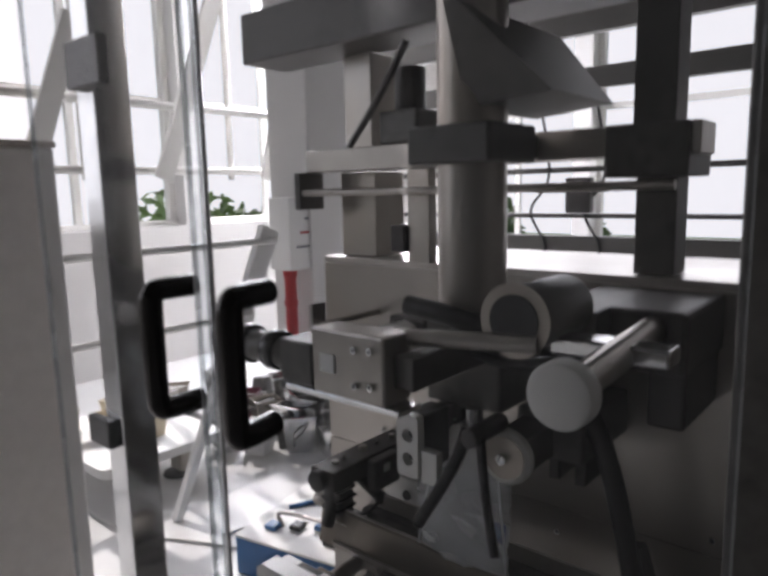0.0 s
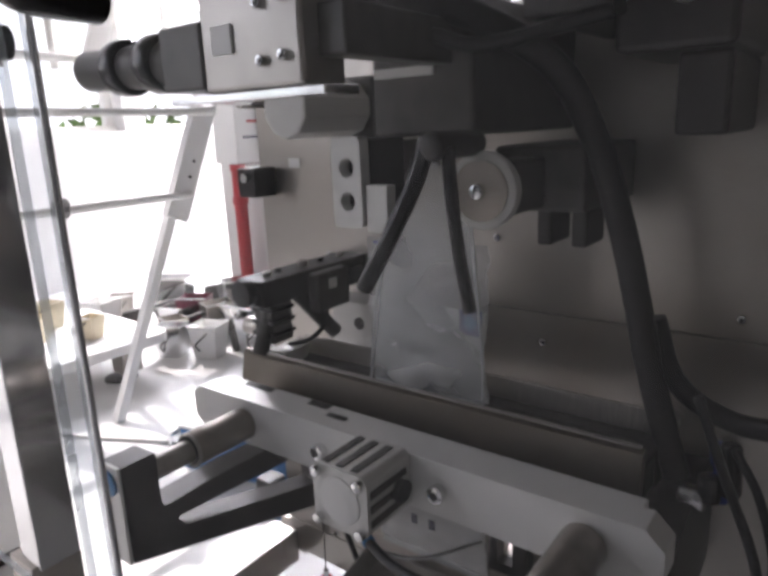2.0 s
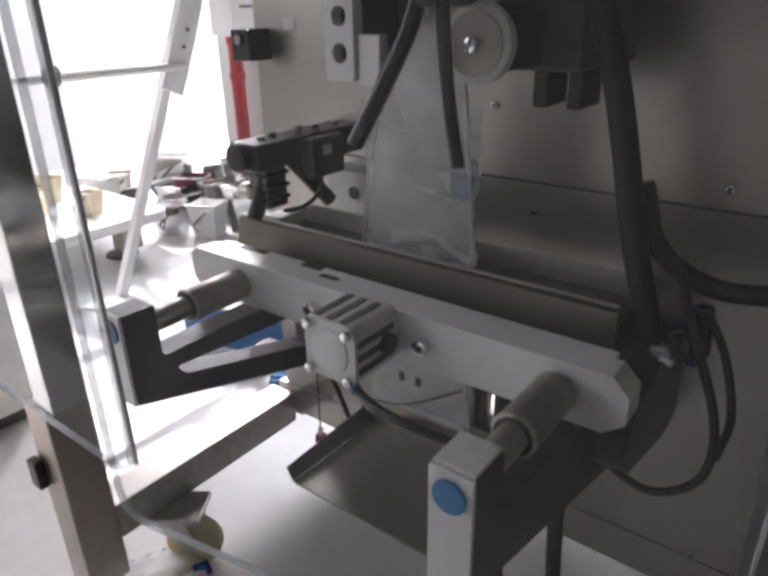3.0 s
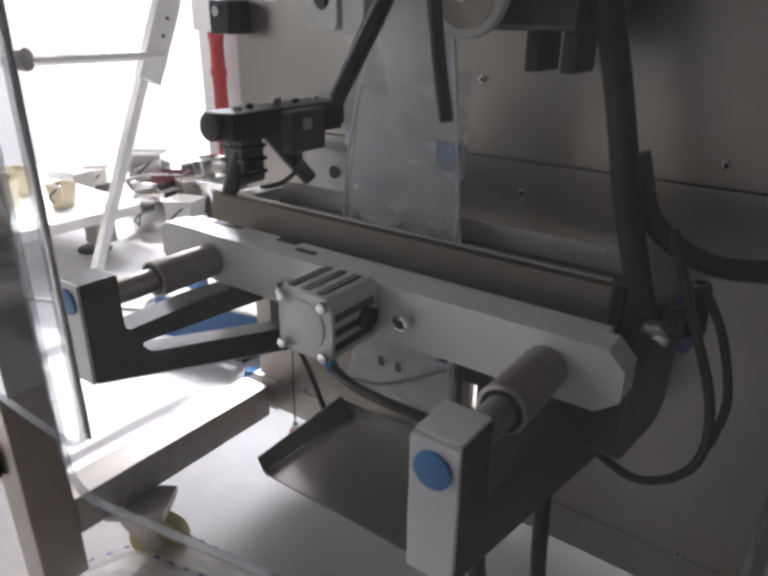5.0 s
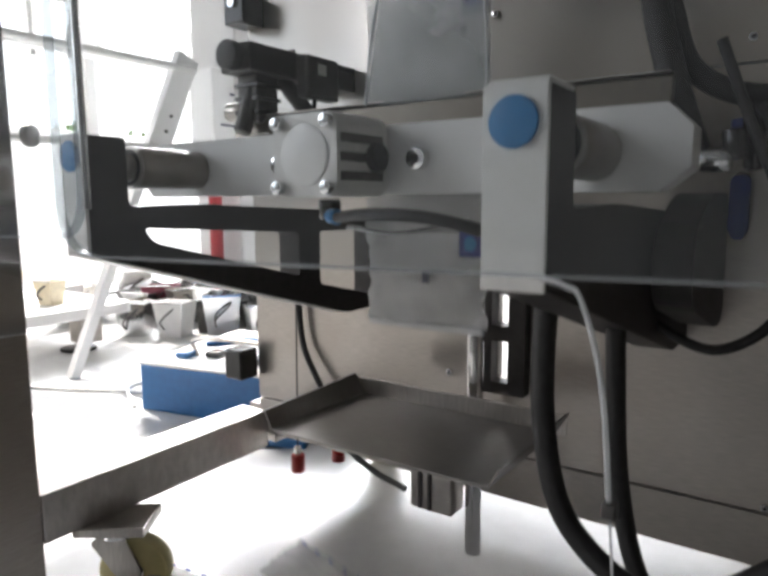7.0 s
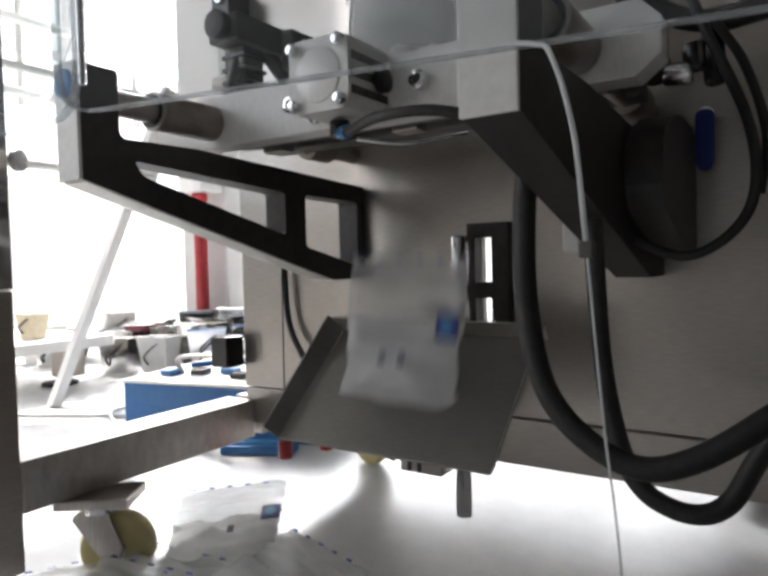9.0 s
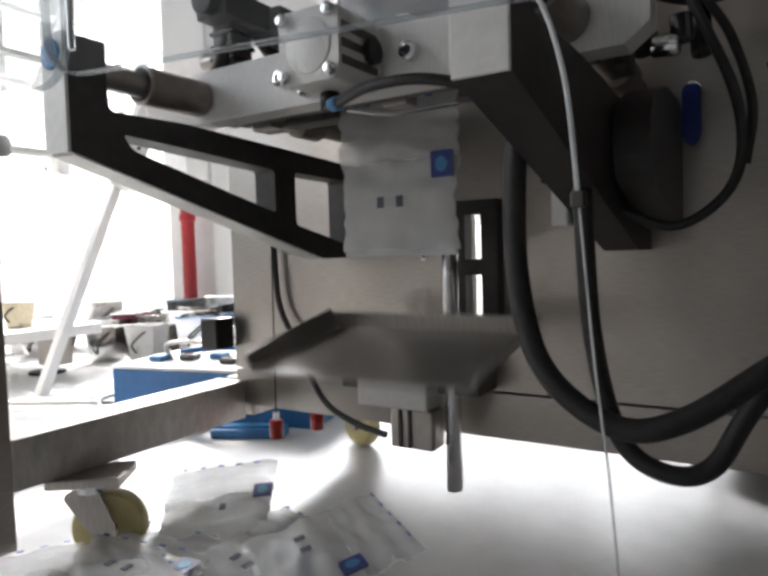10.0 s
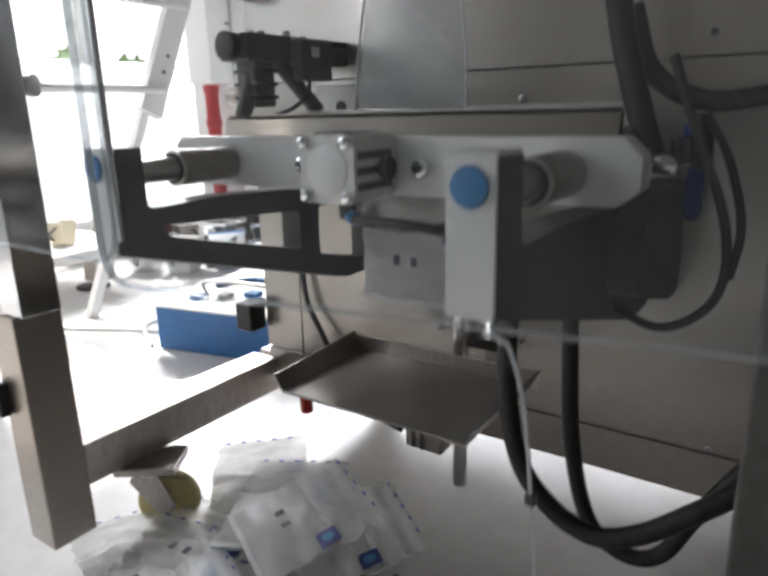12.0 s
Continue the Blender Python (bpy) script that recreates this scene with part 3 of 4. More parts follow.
for x in (-0.01, 0.135):
    b = part("jaw_bolt", rod((x, -0.2652, 0.557), (x, -0.276, 0.557), 0.0085, seg=18, bevel=0.001), CHROME, front_jaw, "socket-head bolt", True)
    part("socket", rod((x, -0.276, 0.557), (x, -0.2768, 0.557), 0.0045, seg=6), BLACK, b)
part("port", rod((0.110, -0.285, 0.558), (0.1035, -0.285, 0.558), 0.011, seg=18), BLACK, front_jaw, "", True)
part("bright_lead", tube([(0.095, -0.31, 0.505), (0.13, -0.29, 0.50), (0.17, -0.25, 0.51)], 0.002), CHROME, front_jaw, "", True)
for x in (0.018, 0.03):
    b = part("jaw_bolt", rod((x, -0.2652, 0.541), (x, -0.274, 0.541), 0.006, seg=16, bevel=0.001), CHROME, front_jaw, "", True)
    part("socket", rod((x, -0.274, 0.541), (x, -0.2746, 0.541), 0.003, seg=6), BLACK, b)
ft = part("elbow_fitting", rod((0.07, -0.30, 0.526), (0.07, -0.30, 0.51), 0.009, seg=14, bevel=0.002), BLACK_G, front_jaw, "black push-in fitting", True)
part("collar", rod((0.076, -0.306, 0.513), (0.088, -0.313, 0.512), 0.006, seg=14, bevel=0.001), BLUE, ft, "blue release collar", True)
part("jaw_hose", tube([(0.088, -0.313, 0.512), (0.13, -0.33, 0.515), (0.18, -0.33, 0.513), (0.225, -0.31, 0.50), (0.255, -0.28, 0.48)], 0.0045), BLACK, front_jaw, "", True)
for x in (-0.13, 0.269):
    part("bush", rod((x, -0.34, 0.556), (x, -0.2655, 0.556), 0.019, seg=28, bevel=0.002), SLEEVE, front_jaw, "dull bronze guide bush", True)
    part("bush_ring", rod((x, -0.3405, 0.556), (x, -0.3435, 0.556), 0.0195, seg=28, bevel=0.001), SHAFT, front_jaw, "ground steel ring", True)
    # black disc stands for the dark gap inside the ring
    part("bush_gap_disc", rod((x, -0.3437, 0.556), (x, -0.3445, 0.556), 0.0165, seg=28), BLACK, front_jaw, "", True)

rear_jaw = mp("rear_jaw", slab([(-0.198, 0.546), (-0.186, 0.546), (-0.176, 0.601), (-0.182, 0.607), (-0.188, 0.603)], 0.505, YZ(-0.215), (), 0.0008), JAW_STEEL, "dull steel rear sealing jaw with brown heat stains")
part("jaw_back", box(-0.175, 0.29, -0.138, -0.105, 0.545, 0.589, 0.002), DARK_M, rear_jaw)
part("edge_strip", box(-0.213, 0.288, -0.1868, -0.1812, 0.6072, 0.6090, 0.0006), STEEL_H, rear_jaw, "bright thin edge strip")
part("lower_lip", box(-0.18, 0.285, -0.2035, -0.1985, 0.551, 0.558, 0.0008), SHAFT, rear_jaw)
part("end_block", box(-0.184, -0.165, -0.1755, -0.1385, 0.55, 0.585, 0.002), DARK_M, rear_jaw)
part("end_block", box(0.27, 0.289, -0.1755, -0.1385, 0.55, 0.585, 0.002), DARK_M, rear_jaw)
for x in (-0.12, 0.06, 0.2):
    part("guide_block", box(x, x + 0.03, -0.1985, -0.176, 0.532, 0.5455, 0.0015), SHAFT, rear_jaw)
part("film_guard", slab([(-0.118, 0.590), (-0.114, 0.590), (-0.110, 0.612), (-0.114, 0.612)], 0.46, YZ(-0.175)), STEEL_H, rear_jaw, "thin bent steel film guard")
for x in (-0.13, 0.269):
    part("bush", rod((x, -0.1045, 0.556), (x, -0.06, 0.556), 0.019, seg=28, bevel=0.002), SLEEVE, rear_jaw, "", True)

# tray, built round its own hinge
tray = mp("tilting_tray", box(-0.075, 0.178, -0.112, 0.056, -0.003, 0.0, 0.0006), TRAY_STEEL, "bent stainless tilting tray with flared sides")
part("back_lip", box(-0.085, 0.19, 0.0562, 0.0587, -0.003, 0.02, 0.0006), STEEL_H, tray)
part("side_lip", slab([(-0.112, 0), (0.056, 0), (0.056, 0.024), (-0.112, 0.018)], 0.002, lambda u, v, w: (-0.075 - w - v * 0.55, u, v)), TRAY_STEEL, tray)
part("side_lip", slab([(-0.112, 0), (0.056, 0), (0.056, 0.024), (-0.112, 0.018)], 0.002, lambda u, v, w: (0.178 + w + v * 0.55, u, v)), TRAY_STEEL, tray)
part("hinge_pipe", rod((-0.02, 0.042, -0.011), (0.1, 0.042, -0.011), 0.007, seg=14), SHAFT, tray, "", True)
tray.location = (0, -0.15, 0.28)

# lower sensor bracket on the panel
sb = mp("sensor_bracket", box(-0.215, -0.165, -0.20, -0.0005, 0.668, 0.70, 0.002), DARK, "black sensor bracket with fittings")
part("end_cap", rod((-0.19, -0.2005, 0.685), (-0.19, -0.215, 0.685), 0.017, seg=18, bevel=0.002), BLACK, sb, "", True)
part("leg", rod((-0.19, -0.16, 0.674), (-0.195, -0.188, 0.60), 0.0105, seg=16, bevel=0.001), DARK, sb, "", True)
part("leg", rod((-0.187, -0.13, 0.674), (-0.16, -0.08, 0.605), 0.0105, seg=16, bevel=0.001), DARK, sb, "", True)
part("plate", box(-0.197, -0.072, -0.045, -0.0005, 0.565, 0.64, 0.002), ALU, sb, "pale mounting plate")
part("knob", rod((-0.215, -0.15, 0.635), (-0.235, -0.15, 0.635), 0.011, seg=16, bevel=0.002), CHROME, sb, "", True)
part("drop_body", box(-0.212, -0.178, -0.178, -0.142, 0.612, 0.674, 0.003), DARK_M, sb, "dark upright valve body")
for k in range(3):
    part("fin", box(-0.2145, -0.1755, -0.1805, -0.1395, 0.622 + k * 0.016, 0.627 + k * 0.016, 0.001), BLACK_G, sb)
part("knob", rod((-0.2125, -0.165, 0.628), (-0.238, -0.168, 0.628), 0.012, seg=16, bevel=0.003), SHAFT, sb, "dull round adjusting knob", True)
part("spout", slab([(-0.17, 0.60), (-0.12, 0.60), (-0.135, 0.575), (-0.155, 0.575)], 0.03, YZ(-0.2)), ALU, sb)
part("hole", rod((-0.146, -0.0455, 0.61), (-0.146, -0.047, 0.61), 0.009, seg=16), BLACK, sb, "", True)

for k, (y, z, r, l) in enumerate([(-0.17, 0.703, 0.006, 0.002), (-0.15, 0.703, 0.005, 0.003), (-0.105, 0.703, 0.007, 0.006), (-0.07, 0.703, 0.005, 0.002), (-0.03, 0.703, 0.005, 0.002)]):
    part("fitting", rod((-0.19, y, 0.70), (-0.19, y, z + l), r, seg=12, bevel=0.001), BLACK_G if k % 2 else STEEL_H, sb, "", True)
part("valve", box(-0.1645, -0.145, -0.125, -0.062, 0.645, 0.697, 0.004), DARK_M, sb, "dark valve body")
part("valve", box(-0.163, -0.152, -0.055, -0.02, 0.665, 0.69, 0.003), BLACK_G, sb)
part("air_line", tube([(-0.157, -0.1, 0.66), (-0.15, -0.11, 0.63), (-0.16, -0.13, 0.61), (-0.19, -0.14, 0.60)], 0.003), BLACK, sb, "", True)
part("white_tag", box(-0.1448, -0.1438, -0.105, -0.09, 0.674, 0.687, 0.0), OFFWHITE, sb)
sb.location = (0.012, 0, 0.006)

# sensor, stickers and small marks on the panel
ss = mp("edge_sensor", box(-0.365, -0.325, -0.045, -0.0005, 0.785, 0.83, 0.003), BLACK_G, "black box sensor at the panel edge")
part("lens", rod((-0.345, -0.0455, 0.815), (-0.345, -0.05, 0.815), 0.007, seg=16), CHROME, ss, "", True)
mp("sticker", box(-0.295, -0.272, -0.0016, -0.0003, 0.828, 0.842, 0.0), WHITE, "small white paper sticker")
edge_box = mp("edge_block", box(-0.40, -0.362, -0.04, -0.0005, 0.235, 0.285, 0.003), BLACK_G, "black block on the panel edge")

# upper sealing unit in front of the film tube
un = mp("seal_unit", box(0.0, 0.104, -0.375, -0.33, 0.912, 0.985, 0.003), SHAFT, "dull steel vertical sealing unit")
# white patch stands for the brightness seen through a square hole
part("window_hole", box(0.014, 0.036, -0.377, -0.3752, 0.938, 0.958, 0.0), WHITE, un)
part("cylinder", rod((-0.20, -0.352, 0.945), (-0.055, -0.352, 0.940), 0.019, seg=24, bevel=0.002), DARK_M, un, "dark round air cylinder", True)
part("cylinder_head", box(-0.054, -0.0005, -0.375, -0.33, 0.915, 0.965, 0.003), DARK_M, un)
part("collar", rod((-0.148, -0.352, 0.943), (-0.128, -0.352, 0.943), 0.025, seg=24, bevel=0.003), BLACK_G, un, "", True)
part("collar", rod((-0.095, -0.352, 0.942), (-0.075, -0.352, 0.942), 0.025, seg=24, bevel=0.003), BLACK_G, un, "", True)
part("rail", box(-0.05, 0.12, -0.372, -0.335, 0.905, 0.9115, 0.001), CHROME, un, "bright guide rail")
for x, z in ((0.066, 0.968), (0.088, 0.97), (0.066, 0.93), (0.088, 0.932)):
    screw("unit_screw", (x, -0.375, z), un, 0.004)
part("stay", box(0.105, 0.13, -0.36, -0.12, 0.93, 0.965, 0.002), DARK_M, un)
cb = mp("drive_housing", box(0.046, 0.15, -0.225, -0.0005, 0.872, 0.985, 0.004), DARK_M, "dark grey drive housing")
part("name_strip", box(0.05, 0.112, -0.2268, -0.2253, 0.923, 0.931, 0.0), OFFWHITE, cb)
rm = mp("stepper_motor", rod((-0.085, -0.21, 0.905), (-0.085, -0.10, 0.905), 0.032, seg=10, bevel=0.003), ALU, "pale round-cornered stepper motor")
part("motor_body", box(-0.12, -0.05, -0.0995, -0.0005, 0.868, 0.94, 0.004), DARK, rm)
hb = mp("film_bracket", slab(rounded([(0.053, 0.80), (0.084, 0.80), (0.084, 0.875), (0.053, 0.875)], 0.006), 0.012, XZ(-0.295),
                             [[(0.069 + 0.008 * math.cos(a), 0.85 + 0.008 * math.sin(a)) for a in (k * math.pi / 6 for k in range(12))],
                              [(0.069 + 0.008 * math.cos(a), 0.822 + 0.008 * math.sin(a)) for a in (k * math.pi / 6 for k in range(12))]], 0.0008), ALU, "pale aluminium bracket with two holes")
part("inner_block", box(0.054, 0.083, -0.282, -0.23, 0.802, 0.873, 0.002), BLACK, hb)
part("angle_plate", box(0.086, 0.108, -0.292, -0.28, 0.797, 0.836, 0.001), ALU, hb)
part("bracket_stay", box(0.06, 0.08, -0.2295, -0.151, 0.84, 0.87, 0.002), DARK_M, hb)
wh = mp("feed_wheel", rod((0.161, -0.222, 0.827), (0.161, -0.234, 0.827), 0.0325, seg=40, bevel=0.003), OFFWHITE, "pale grooved film feed wheel", True)
part("web", rod((0.161, -0.2342, 0.827), (0.161, -0.2356, 0.827), 0.0255, seg=36), STEEL, wh, "", True)
part("axle", rod((0.161, -0.2357, 0.827), (0.161, -0.243, 0.827), 0.0065, seg=18, bevel=0.001), CHROME, wh, "", True)
part("bearing", box(0.14, 0.182, -0.2215, -0.15, 0.805, 0.85, 0.003), DARK, wh)
mp("motor_mount", box(0.13, 0.218, -0.15, -0.0005, 0.80, 0.86, 0.004), DARK_M, "dark motor block")
mp("motor_foot", box(0.165, 0.18, -0.13, -0.08, 0.765, 0.7995, 0.003), DARK)
mp("motor_foot", box(0.199, 0.214, -0.13, -0.08, 0.765, 0.7995, 0.003), DARK)
mp("guide_arm", tube([(0.145, -0.287, 0.872), (0.135, -0.29, 0.84), (0.115, -0.295, 0.80), (0.086, -0.30, 0.75)], 0.0075), BLACK_G, "bent black film guide arm", True)
mp("guide_arm", tube([(0.16, -0.283, 0.865), (0.165, -0.285, 0.82), (0.172, -0.287, 0.78), (0.182, -0.29, 0.74)], 0.0055), BLACK_G, "bent black film guide arm", True)
mp("arm_head", rod((0.152, -0.295, 0.866), (0.152, -0.226, 0.866), 0.011, seg=20, bevel=0.002), DARK, "dark arm pivot", True)
jb = mp("junction_box", box(0.285, 0.325, -0.14, -0.0005, 0.865, 0.93, 0.004), DARK, "black junction box")
part("gland", rod((0.30, -0.1, 0.9305), (0.30, -0.1, 0.955), 0.007, seg=14), CHROME, jb, "", True)
part("gland", rod((0.315, -0.1, 0.9305), (0.315, -0.1, 0.955), 0.007, seg=14), CHROME, jb, "", True)

# film former: tube, funnel, roller and knob
ft2 = mp("forming_tube", rod((0.078, -0.17, 0.9855), (0.078, -0.17, 1.75), 0.0425, seg=36), STEEL, "round steel film forming tube", True)
# chrome stub put in for a bright reflection below the tube
part("glint_stub", rod((0.106, -0.215, 0.8715), (0.106, -0.215, 0.846), 0.014, seg=36), CHROME, ft2, "", True)
part("collar", box(0.02, 0.135, -0.225, -0.115, 1.16, 1.205, 0.004), DARK_M, ft2)
part("tube_stay", box(0.06, 0.095, -0.1145, -0.0305, 1.17, 1.20, 0.002), DARK_M, ft2)
fu = bmesh.new()
hop = [(0.09, -0.20, 1.222), (0.196, -0.20, 1.232), (0.196, -0.03, 1.232), (0.09, -0.03, 1.222)]
top = [(0.085, -0.24, 1.335), (0.10, -0.24, 1.335), (0.10, 0.02, 1.335), (0.085, 0.02, 1.335)]
va, vb = [fu.verts.new(p) for p in hop], [fu.verts.new(p) for p in top]
for k in range(4):
    fu.faces.new((va[k], va[(k + 1) % 4], vb[(k + 1) % 4], vb[k]))
fu.faces.new(va[::-1])
fu.faces.new(vb)
mp("film_shoulder", fu, DARK_M, "dark folded steel film shoulder")
ro = mp("drive_roller", rod((0.215, -0.31, 1.005), (0.215, -0.20, 1.005), 0.033, seg=36, bevel=0.003), DARK_M, "dark rubber drive roller in a steel ring", True)
part("ring", rod((0.215, -0.312, 1.005), (0.215, -0.3105, 1.005), 0.037, seg=36), STEEL, ro, "", True)
part("core", rod((0.215, -0.3125, 1.005), (0.215, -0.314, 1.005), 0.026, seg=30), BLACK, ro, "", True)
part("roller_stay", box(0.18, 0.25, -0.1995, -0.0005, 0.96, 0.999, 0.003), DARK_M, ro)
kn = mp("hand_knob", rod((0.303, -0.404, 0.971), (0.303, -0.38, 0.971), 0.0275, seg=40, bevel=0.004), OFFWHITE, "pale round hand knob", True)
part("knob_shaft", rod((0.303, -0.3795, 0.971), (0.29, -0.06, 0.98), 0.0155, seg=24), SHAFT, kn, "", True)
part("yoke", box(0.23, 0.345, -0.27, -0.235, 0.968, 0.985, 0.003), CHROME, kn)
part("gear_box", box(0.24, 0.33, -0.16, -0.0005, 0.93, 0.999, 0.006), DARK, kn)
mp("film_stay", rod((0.10, -0.33, 0.978), (0.24, -0.31, 0.985), 0.009, seg=18), SHAFT, "", True)
mp("idler_rod", rod((-0.36, -0.05, 1.13), (0.28, -0.05, 1.13), 0.006, seg=14), SHAFT, "thin steel idler rod", True)
mp("idler_stay", box(-0.37, -0.355, -0.06, 0.0, 1.1, 1.1655, 0.002), DARK_M)

# clear doors
LEAFY = [(-0.338, 1.70), (0.014, 1.70), (0.014, 0.50), (-0.338, 0.50)]
RLEAF = [(0.024, 1.70), (0.438, 1.70), (0.438, 0.493), (0.024, 0.493)]


def clear_door(outline, radii, handle_x, handle_z, label, hinge=None, ajar=0.0):
    d = thing("clear_door", label, "door")
    ring = rounded(outline, radii, 6)
    pane = part("pane", slab(ring, 0.005, XZ(-0.513)), ACRYLIC, d)
    pane.visible_shadow = False
    c = Vector((sum(p[0] for p in ring) / len(ring), sum(p[1] for p in ring) / len(ring)))
    inn = [p - Vector((math.copysign(0.0012, p.x - c.x), math.copysign(0.0012, p.y - c.y))) for p in map(Vector, ring)]
    part("polished_edge", slab(ring, 0.006, XZ(-0.5135), [inn]), ACRYLIC_EDGE, d, "bright polished acrylic edge")
    hz = handle_z
    pts = [(handle_x, -0.5135, hz + 0.0545), (handle_x, -0.548, hz + 0.0545), (handle_x, -0.556, hz + 0.050), (handle_x, -0.558, hz + 0.037), (handle_x, -0.558, hz - 0.037), (handle_x, -0.556, hz - 0.050), (handle_x, -0.548, hz - 0.0545), (handle_x, -0.5135, hz - 0.0545)]
    part("handle", tube(pts, 0.0102, n=5, seg=16), BLACK_G, d, "glossy black plastic pull handle", True)
    if hinge:
        d.matrix_world = Matrix.Translation((hinge[0], hinge[1], 0)) @ Matrix.Rotation(radians(ajar), 4, "Z") @ Matrix.Translation((-hinge[0], 0.51, 0))
    return d


clear_door(LEAFY, [0.002, 0.002, 0.035, 0.002], -0.006, 0.994, "clear acrylic door leaf with a black handle, closed")
clear_door(RLEAF, [0.002, 0.002, 0.002, 0.03], 0.106, 0.999, "clear acrylic door leaf with a black handle, slightly ajar", (0.442, -0.4584), 10.5)
strip = mp("door_strip", rod((0.0185, -0.5105, 0.52), (0.0185, -0.5105, 1.70), 0.0024, seg=12), CHROME, "thin bright door stop rod", True)

# film hanging from the tube to the jaws
fb = bmesh.new()
rows = []
for k in range(13):
    t = k / 12
    z = 0.85 + (0.592 - 0.85) * t
    w = 0.018 + 0.057 * t ** 0.5
    dpt = 0.02 * (1 - t) + 0.003
    row = []
    for j in range(28):
        a = 2 * math.pi * j / 28
        wr = 1 + 0.05 * math.sin(5 * a + 6 * t)
        row.append(fb.verts.new((0.1 - 0.055 * t + w * math.cos(a), -0.212 + 0.06 * t + dpt * math.sin(a) * wr, z)))
    rows.append(row)
for a, b in zip(rows, rows[1:]):
    for j in range(28):
        fb.faces.new((a[j], a[(j + 1) % 28], b[(j + 1) % 28], b[j]))
film = part("film_tube", fb, FILM, None, "", True)
tagged(film, "clear plastic packing film hanging from the forming tube", "plastic film")
film.visible_shadow = False
for s_ in (-1, 1):
    line = []
    for k in range(9):
        t = k / 8
        w = 0.018 + 0.057 * t ** 0.5
        line.append((0.1 - 0.055 * t + s_ * (w + 0.0005) + 0.0015 * math.sin(9 * t + s_), -0.2155 + 0.06 * t, 0.85 + (0.592 - 0.85) * t))
    part("edge_crease", tube(line, 0.0016, seg=6, n=4), FILM_EDGE, film, "bright creased film edge", True)


# ---- pouches ----
def pouch_mesh(w, h, fat, seed, filled=0.8, crumple=0.004):
    """A pouch that is flat at its sealed ends; built about its middle, front towards -y."""
    rnd = random.Random(seed)
    bm = bmesh.new()
    nx, nz = 14, 18
    grids = []
    for side in (-1, 1):
        g = []
        for j in range(nz + 1):
            v = j / nz
            r = []
            for i in range(nx + 1):
                u = i / nx
                body = max(0.0, math.sin(math.pi * min(1, v / filled))) ** 0.6 if v < filled else 0.0
                th = fat * body * max(0, math.sin(math.pi * u)) ** 0.5
                n = noise.noise(Vector((u * 4 + seed * 7, v * 5, side))) * crumple * 2
                pinch = 1 - 0.07 * math.sin(math.pi * min(1, v / filled)) * (fat > 0.01)
                x = (u - 0.5) * w * pinch + noise.noise(Vector((v * 6, seed, 2))) * crumple
                y = side * (th + 0.0006) + n + noise.noise(Vector((v * 3, u * 2, seed))) * crumple * 1.5
                r.append(bm.verts.new((x, y, (v - 0.5) * h)))
            g.append(r)
        grids.append(g)
        for j in range(nz):
            for i in range(nx):
                f = (g[j][i], g[j][i + 1], g[j + 1][i + 1], g[j + 1][i])
                bm.faces.new(f if side < 0 else f[::-1])
    a, b = grids
    for j in range(nz):
        bm.faces.new((a[j][0], a[j + 1][0], b[j + 1][0], b[j][0]))
        bm.faces.new((a[j][nx], b[j][nx], b[j + 1][nx], a[j + 1][nx]))
    return bm


def pouch(seed, m, w=0.15, h=0.15, fat=0.013):
    p = thing("pouch", "white filled plastic pouch with a dark blue printed square", "pouch", m, "packed pouches")
    part("body", pouch_mesh(w, h * 0.66, fat, seed, 1.0, 0.004 if seed < 40 else 0.0055), POUCH if seed < 40 else POUCH_PILE, p, "", True).location = (0, 0, -h * 0.17)
    top = part("film_top", pouch_mesh(w, h * 0.46, 0.003, seed + 3, 1.0, 0.0035 if seed < 40 else 0.006), FILM_END, p, "clear crinkled film end", True)
    top.location = (0, 0, h * 0.385)
    top.visible_shadow = False
    part("printed_square", slab(rounded([(0.047, 0.0), (0.073, 0.0), (0.073, 0.028), (0.047, 0.028)], 0.003), 0.0012, XZ(-0.010)), BLUE_INK, p, "dark blue printed square")
    part("printed_emblem", slab(rounded([(0.053, 0.008), (0.062, 0.005), (0.068, 0.014), (0.061, 0.023), (0.053, 0.019)], 0.004), 0.0006, XZ(-0.0107)), BLUE, p, "paler blue printed emblem")
    for x in (-0.012, 0.012):
        part("printed_mark", box(x - 0.004, x + 0.004, -fat - 0.0045, -fat - 0.0033, -0.028, -0.016, 0.0), GREY_INK, p)
    for k in range(5):
        part("edge_dash", box(-w * 0.42 + k * 0.026, -w * 0.42 + k * 0.026 + 0.008, -0.0062, -0.0052, h * 0.575, h * 0.595, 0.0), BLUE_INK, p)
    part("end_seal", box(-w * 0.47, w * 0.47, -0.003, 0.003, -h / 2 - 0.006, -h / 2 + 0.002, 0.0006), FILM_EDGE, p, "crimped clear end seal")
    return p


RELEASE = [0.94, 2.14, 3.28, 4.38, 5.5, 6.66, 7.83, 9.0, 10.16, 11.33]
HANG = pose(0.049, -0.152, 0.46)
READY = pose(0.05, -0.153, 0.672)
STORE = pose(0.078, -0.17, 1.62)
rnd = random.Random(11)
LAND = [(-0.1 + rnd.uniform(-0.12, 0.12), -0.36 + rnd.uniform(-0.04, 0.04), 0.02 + 0.005 * k, rnd.uniform(78, 88), rnd.uniform(-6, 6), rnd.uniform(-40, 40)) for k in range(5)]
